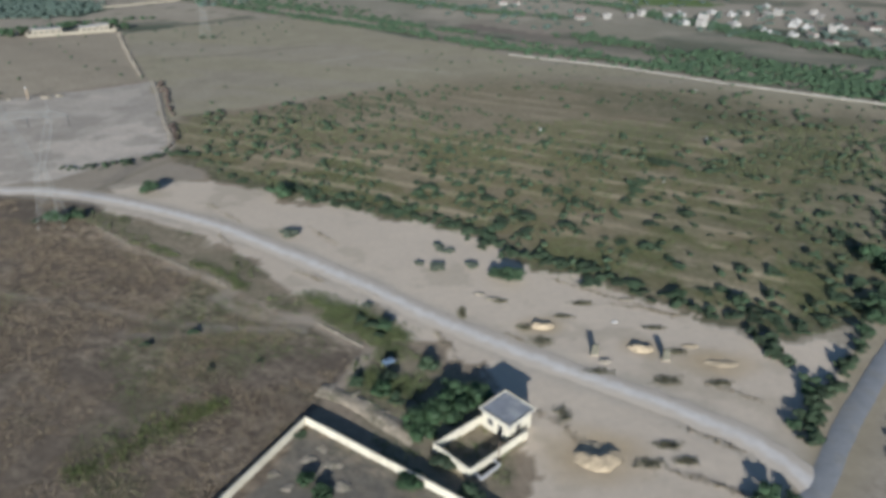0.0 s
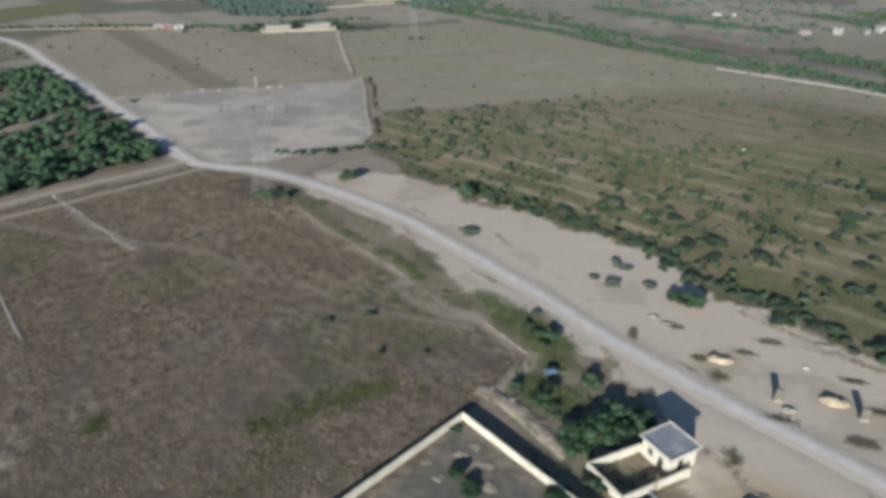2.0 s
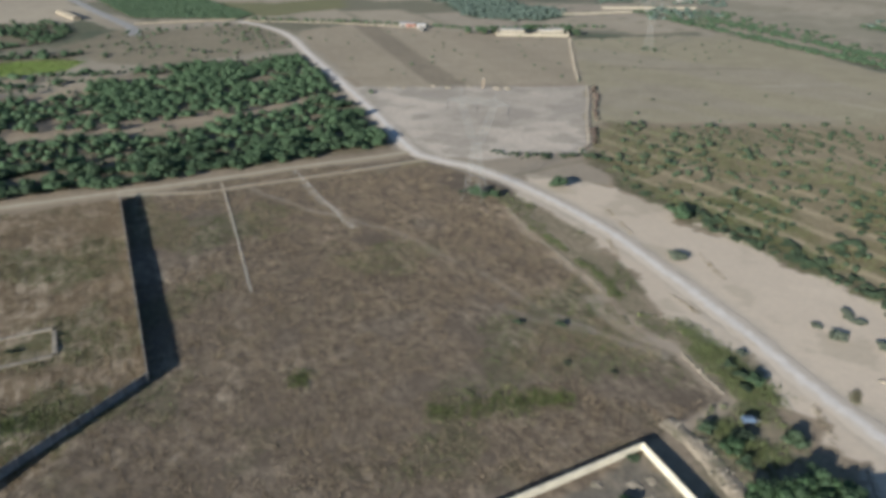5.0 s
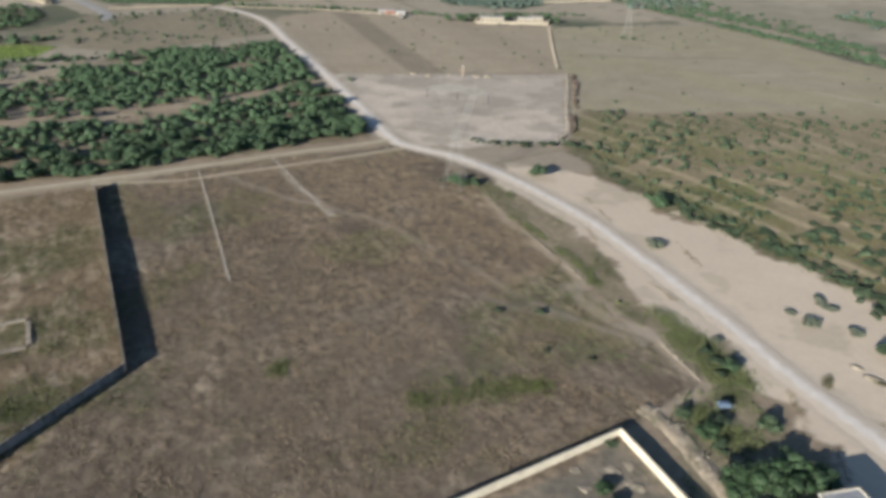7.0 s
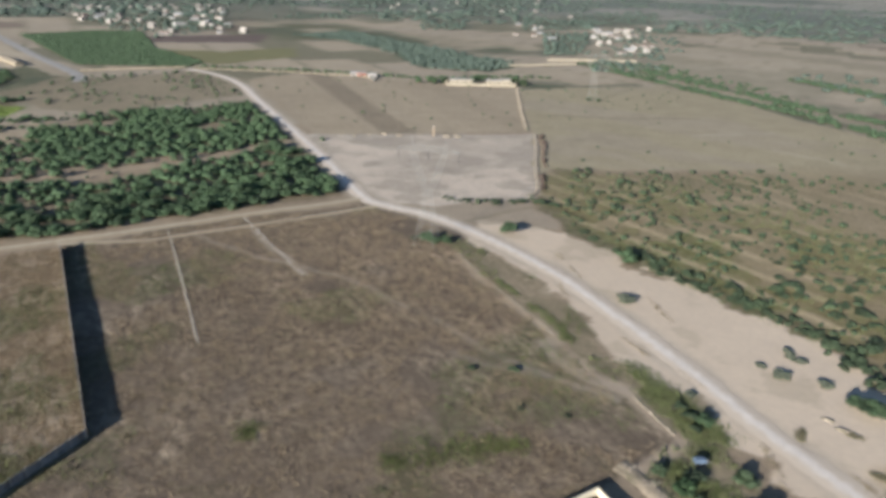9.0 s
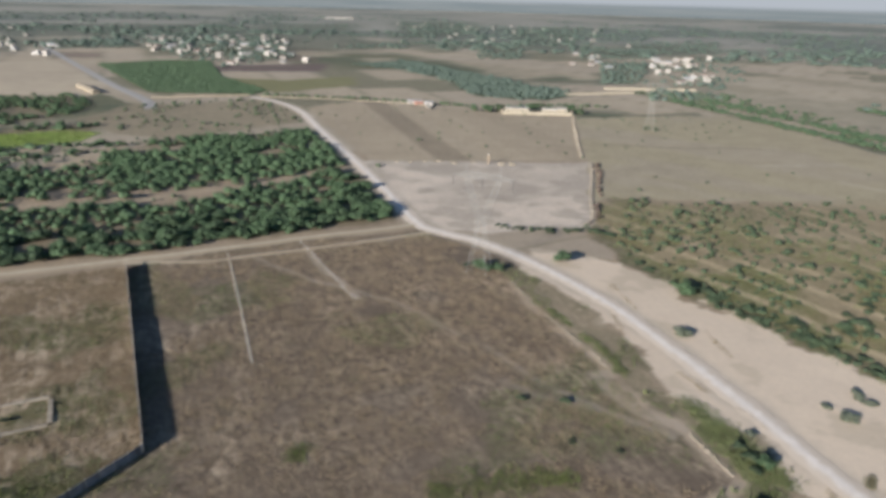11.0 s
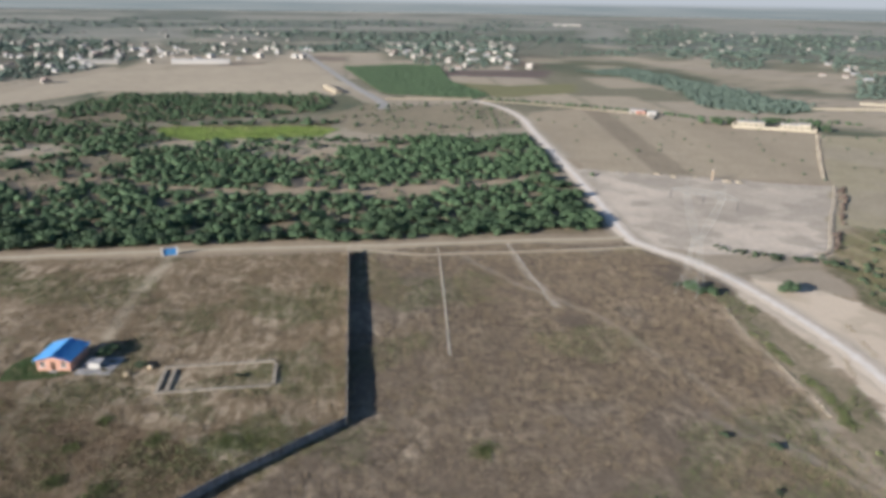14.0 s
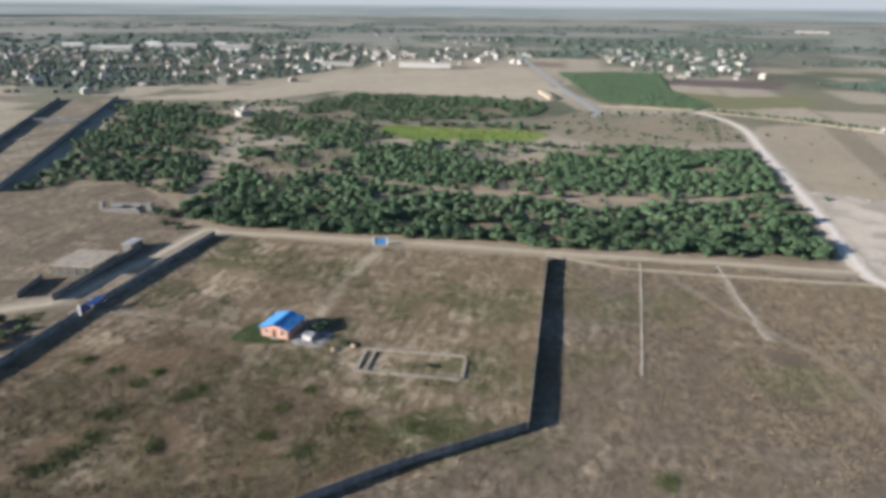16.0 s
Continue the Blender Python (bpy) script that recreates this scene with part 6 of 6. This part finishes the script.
pylon(-134.0, 401.0, math.radians(14), "grey lattice transmission tower far off in the dry field")


# ---- unfinished house and ruin beyond the wall ----
ruin = thing("unfinished_house", -200.5, -35.0, 0, "unfinished grey house of bare pillars under a flat roof slab", "house", turn=math.atan2(10.5, 5.5))
for i in range(5):
    for j in range(4):
        part("pillar", Geo().box(-5.2 + i * 2.6, -5.4 + j * 3.6, -0.2, 0.35, 0.35, 3.0), M_RAW, ruin)
part("roof_slab", Geo().box(0, 0, 2.8, 12.6, 13.0, 0.28, 0, 0.03), M_SCREED, ruin, "dusty brown roof slab")
part("wall", Geo().box(0, 5.6, -0.2, 10.0, 0.2, 2.9), M_RAW, ruin)
part("floor", Geo().box(0, 0, -0.15, 12, 12.4, 0.25), M_RAW, ruin)
masonry_wall([(-178.5, -40.2), (-196, -31.0), (-213.0, -22.0)], 1.9, 0.25, M_RAW, "raw grey block wall beside the lane", seed=11)
masonry_wall([(-183.2, -48.8), (-195.0, -45.2)], 1.7, 0.25, M_RAW, "short raw grey block wall by the unfinished house", seed=12)
lean = thing("shed", -214.5, -24.2, 0, "dark-roofed shed against the block wall", "shed", turn=math.atan2(9, -17))
part("wall", Geo().box(0, 1.4, -0.2, 6, 0.2, 2.4).box(-2.9, 0, -0.2, 0.2, 2.6, 2.4).box(2.9, 0, -0.2, 0.2, 2.6, 2.4), M_RAW, lean)
part("roof", Geo().box(0, 0, 2.2, 6.6, 3.6, 0.1, 0, 0.02), M_ROOFSLAB, lean)
ruin2 = thing("ruined_building", -259, -30, 0, "roofless grey ruin with stubs of walls", "ruin", turn=math.atan2(19, 9))
for x, y, sx, sy, h in ((0, -3, 14, 0.4, 1.4), (0, 3.5, 15, 0.4, 1.8), (-8.5, 0, 1.6, 1.6, 3.0), (9.5, 0, 2.0, 2.0, 3.2), (5, 0.5, 0.4, 5, 1.5)):
    part("wall_stub", Geo().box(x, y, -0.2, sx, sy, h + 0.2, 0, 0.05), M_RAW, ruin2)
part("floor", Geo().box(0, 0.3, -0.15, 13.5, 5.5, 0.3), M_PAVE, ruin2)
heap(-160, -60, 2.5, 2.0, 0.9, 12, M_POST, "heap of whitish rubble outside the wall")

# heaps and a gatepost on the edge of the bare plot
for k, (x, y, s) in enumerate(((-187.8, 241.2, 1.2), (-179.6, 252.6, 1.6), (-172.4, 253.9, 1.8), (-166.8, 261.6, 1.2), (-154.4, 265.8, 2.2), (-150.5, 268.5, 1.8), (-193.5, 238.5, 1.0), (-184, 247, 0.9))):
    heap(x, y, s * 1.2, s, s * 0.4, 20 + k, M_EARTH, "small pale spoil heap on the plot edge", 0.2)
mark = thing("marker_tower", -160.2, 263.2, 0, "slim ochre marker tower on the plot edge", "tower")
part("shaft", Geo().box(0, 0, -0.2, 0.65, 0.65, 4.4, 0.5, 0.15), surface("ochre plaster", (0.26, 0.205, 0.15), vary=0.12, size=1.0), mark)
part("cap", Geo().box(0, 0, 4.2, 0.85, 0.85, 0.25, 0.5, 0.1), M_POST, mark)


# ---- far houses ----
def far_house(seed, w, d, h, roof, wall_material, roof_material, label):
    """Plain village house: walls with door and windows, flat parapet roof, pitched roof or roof room."""
    ob = thing("house", 0, 0, 0, label, "house", "houses of the far town")
    part("wall", Geo().box(0, 0, -0.3, w, d, h + 0.3), wall_material, ob)
    for s in (-1, 1):
        for k in range(max(2, int(w / 4))):
            x = -w / 2 + (k + 0.5) * w / max(2, int(w / 4))
            part("window", Geo().box(x, s * (d / 2 + 0.02), h * 0.45, 1.1, 0.08, 1.2), M_DARK, ob)
    if roof == "flat":
        part("roof", Geo().box(0, 0, h, w + 0.5, d + 0.5, 0.25, 0, 0.05), roof_material, ob)
        part("roof_room", Geo().box(-w * 0.2, d * 0.15, h + 0.25, w * 0.35, d * 0.35, 2.0), wall_material, ob)
    elif roof == "gable":
        z0, z1, a, b = h, h + d * 0.22, w / 2 + 0.4, d / 2 + 0.5
        part("roof", Geo().add([(-a, -b, z0), (a, -b, z0), (a, b, z0), (-a, b, z0), (-a, 0, z1), (a, 0, z1)],
                               [(3, 2, 1, 0), (0, 1, 5, 4), (2, 3, 4, 5), (1, 2, 5), (3, 0, 4)]), roof_material, ob)
    else:
        part("roof", Geo().box(0, 0, h, w + 0.3, d + 0.3, 0.2), roof_material, ob)
        for s in (-1, 1):
            part("parapet", Geo().box(0, s * d / 2, h + 0.203, w + 0.3, 0.25, 0.6), wall_material, ob)
    return ob


M_FARWHITE = surface("far whitewash", (0.39, 0.38, 0.365), vary=0.08, size=5.0, fine=1.0, per_object=0.15)
M_FARTIN = surface("far sheet roofs", (0.29, 0.30, 0.315), rough=0.6, vary=0.1, size=5.0, fine=1.0, per_object=0.3)
M_FARTILE = surface("far clay roofs", (0.24, 0.18, 0.16), vary=0.15, size=5.0, fine=1.0, per_object=0.3)
HOUSES = [far_house(1, 9, 8, 3.4, "flat", M_FARWHITE, M_FARROOF, "whitewashed flat-roofed house in the far town"),
          far_house(2, 12, 8, 3.2, "gable", M_FARWALL, M_FARTIN, "pale house with a sheet-metal gable roof in the far town"),
          far_house(3, 8, 7, 6.2, "parapet", M_FARWALL, M_FARROOF, "two-storey plastered house in the far town"),
          far_house(4, 10, 7, 3.0, "gable", M_FARWALL, M_FARTILE, "low house with a clay-coloured roof in the far town"),
          far_house(5, 14, 9, 3.4, "parapet", M_FARWHITE, M_FARWHITE, "broad white flat-roofed house in the far town")]
rng = random.Random(71)
spots = sample(town_area, 190, rng, 12, lambda x, y: x > -1310) + sample([(-763, 478), (-1072, 674), (-979, 894), (-682, 623)], 60, rng, 14) + sample([(-213, 631), (-324, 941), (-265, 1038), (-171, 691)], 24, rng, 15)
spots += sample([(-846, 177), (-1091, 232), (-972, 477), (-739, 361)], 44, rng, 14, lambda x, y: off_line(x, y, [(-806, 257), (-780, 396)]) > 40) + sample([(-600, 470), (-700, 520), (-672, 622), (-560, 540)], 9, rng, 14)
spots += sample([(-1100, 100), (-1800, 100), (-1700, 700), (-1000, 500)], 40, rng, 30) + sample([(-700, 1000), (-1400, 1700), (-800, 1900), (-400, 1100)], 30, rng, 30) + sample([(-335, 716), (-447, 947), (-411, 1011), (-306, 761)], 8, rng, 14)
for x, y in [(49, 588), (60, 590), (138, 526), (99, 514), (166, 527), (181, 544), (178, 489), (201, 487), (234, 553), (272, 606), (237, 532), (228, 459), (240, 458), (252, 490), (236, 427), (278, 493), (300, 491), (247, 545), (222, 548), (265, 480), (205, 500), (190, 520), (215, 470), (258, 520), (285, 540), (170, 500), (150, 540), (120, 520), (247, 500), (262, 560), (210, 560), (295, 570)]:
    copy_thing(HOUSES[rng.choice((0, 2, 2, 0, 3))], Matrix.Translation((x, y, 0)) @ Matrix.Rotation(radians(rng.choice((24, 114, 40)) + rng.uniform(-6, 6)), 4, "Z") @ Matrix.Scale(rng.uniform(0.5, 0.75), 4))
spots.sort(key=lambda p: math.hypot(*p))
for i, (x, y) in enumerate(spots[:262]):
    m = Matrix.Translation((x, y, 0)) @ Matrix.Rotation(radians(rng.choice((24, 114, 30, 40, 204)) + rng.uniform(-6, 6)), 4, "Z") @ Matrix.Scale(rng.uniform(0.5, 0.9), 4)
    src = HOUSES[rng.choice((0, 1, 1, 2, 2, 3, 3))]
    copy_thing(src, m)
g = Geo()
for x, y in spots[262:]:
    w, d, h = rng.uniform(5, 10), rng.uniform(5, 8), rng.uniform(2.6, 4.6)
    g.box(x, y, -0.3, w, d, h + 0.3, rng.uniform(0, 3)).box(x, y, h, w + 0.5, d + 0.5, 0.3, rng.uniform(0, 3))
solid("far_town", g, M_FARWALL, "small pale flat-roofed houses spread to the horizon", "houses", kind="stuff")
for src, (x, y) in zip(HOUSES, ((-475, 25), (-631, -88), (-669, 20), (-680, 84), (-690, 560))):
    src.matrix_basis = pose(x, y, 0, 0, 0, rng.uniform(0, 90))


M_FARSHED = surface("white far sheds", (0.55, 0.54, 0.52), vary=0.08, size=5.0, fine=1.0)


def long_shed(x, y, turn, w, d, h, label, roof):
    ob = thing("shed", x, y, 0, label, "shed", "long far sheds", turn)
    part("wall", Geo().box(0, 0, -0.3, w, d, h + 0.3), roof, ob)
    part("roof", Geo().add([(-w / 2 - 0.5, -d / 2 - 0.6, h), (w / 2 + 0.5, -d / 2 - 0.6, h), (w / 2 + 0.5, d / 2 + 0.6, h), (-w / 2 - 0.5, d / 2 + 0.6, h),
                            (-w / 2 - 0.5, 0, h + d * 0.2), (w / 2 + 0.5, 0, h + d * 0.2)], [(3, 2, 1, 0), (0, 1, 5, 4), (2, 3, 4, 5), (1, 2, 5), (3, 0, 4)]), roof, ob)


long_shed(-806, 257, math.atan2(54, 28), 62, 9, 3.6, "very long white shed on the edge of the town", M_FARWHITE)
long_shed(-1180, -120, 1.3, 60, 16, 6, "long white-roofed shed in the far town", M_FARWHITE)
long_shed(-1230, -20, 1.3, 46, 16, 6, "long white-roofed shed in the far town", M_FARWHITE)
long_shed(-1190, 60, 1.3, 50, 14, 6, "long white-roofed shed in the far town", M_FARWHITE)
for x, y, w in ((-1305, -190, 34), (-1325, -70, 26), (-1262, -62, 22), (-1290, 40, 20)):
    long_shed(x, y, 1.3, w, 12, 5, "white-roofed shed in the far town", M_FARSHED)
long_shed(-850, 160, math.atan2(54, 28), 40, 9, 3, "long tan shed on the edge of the town", M_FARWALL)
long_shed(-516, 270, math.atan2(-15, 57), 46, 5, 1.9, "low tan shed beside the asphalt road", M_EARTH)
long_shed(-1660, 1740, 0.75, 90, 16, 4, "far pale warehouse near the horizon", M_FARWALL)

masonry_wall([(-246, 509), (-206, 566)], 1.6, 0.4, M_FARCREAM, "long pale wall among the far fields", seed=21)
masonry_wall([(-236, 575), (-172, 625)], 1.6, 0.4, M_FARCREAM, "long pale wall among the far fields", seed=22)

# ---- walled farmstead among trees ----
farm = thing("farmstead", -216, 413, 0, "low cream farm building in a walled court", "farmhouse", turn=math.atan2(26, 37))
part("court_wall", Geo().box(0, -7, -0.3, 46, 0.4, 1.9), M_FARCREAM, farm)
part("court_wall", Geo().box(-23, 0, -0.3, 0.4, 13.6, 2.6), M_FARCREAM, farm)
part("court_wall", Geo().box(23, 0, -0.3, 0.4, 13.6, 2.6), M_FARCREAM, farm)
for x, w, h in ((-13, 15, 3.4), (9, 9, 3.2), (17, 6, 3.8)):
    b = part("wing", Geo().box(x, -1, -0.3, w, 7, h + 0.3), M_FARCREAM, farm)
    part("roof", Geo().box(x, -1, h, w + 0.6, 7.6, 0.2), M_FARWHITE, b)
    for k in range(int(w / 3)):
        part("window", Geo().box(x - w / 2 + 1.5 + k * 3, -4.52, 1.1, 1.0, 0.06, 1.2), M_DARK, b)
for x, y, s in ((-246, 398, 1.2), (-240, 394, 1.0), (-238, 402, 1.3), (-222, 424, 1.4), (-212, 420, 1.2), (-200, 432, 1.3), (-192, 430, 1.1), (-250, 390, 1.0), (-226, 420, 1.1)):
    place(BIG, x, y, s, rng)
for x, y, w, m, lab in ((-301, 386.5, 5, M_FARWALL, "small white hut on the field edge"), (-287.5, 389, 6, M_FARWALL, "small white hut with a lean-to"), (-296, 388.5, 6, M_RED, "small red-walled hut on the field edge")):
    b = thing("field_hut", x, y, 0, lab, "hut", turn=0.5)
    part("wall", Geo().box(0, 0, -0.2, w, 4.5, 2.8), m, b)
    part("roof", Geo().box(0, 0, 2.6, w + 0.5, 5.0, 0.2, 0, 0.03), M_FARTIN, b)
    part("door", Geo().box(0, -2.28, 0, 1.0, 0.06, 2.0), M_DARK, b)
wall = masonry_wall([(-286, 384), (-277, 377)], 1.8, 0.3, M_RAW, "short grey wall beside the white hut", seed=14)
tufts("crop_rows", sample(CROP, 5200, rng), M_CROP, "bright green young crop in a strip", 0.5, 3, 80, 0.5)
hedge = []
for x, y in smooth_line([(-405, 340), (-340, 376), (-290, 395), (-250, 412), (-225, 445), (-190, 470)], 3.2):
    hedge.append((x + rng.uniform(-1.5, 1.5), y + 4 + rng.uniform(-1.5, 1.5)))
far_tree_stuff("hedge", hedge, M_LEAF, "dark green hedge along the far field edge", (1.6, 2.6), 12, 0.9, 31)
low = sample(DRY_UPPER, 90, rng, 9, lambda x, y: fbm(x, y, 40, 3, 88) > 0.5) + sample(MIDFIELD, 40, rng, 9)
far_tree_stuff("low_scrub", low, M_SCRUB, "scattered low scrub on the dry fields", (0.7, 1.3), 9, 0.5, 33)
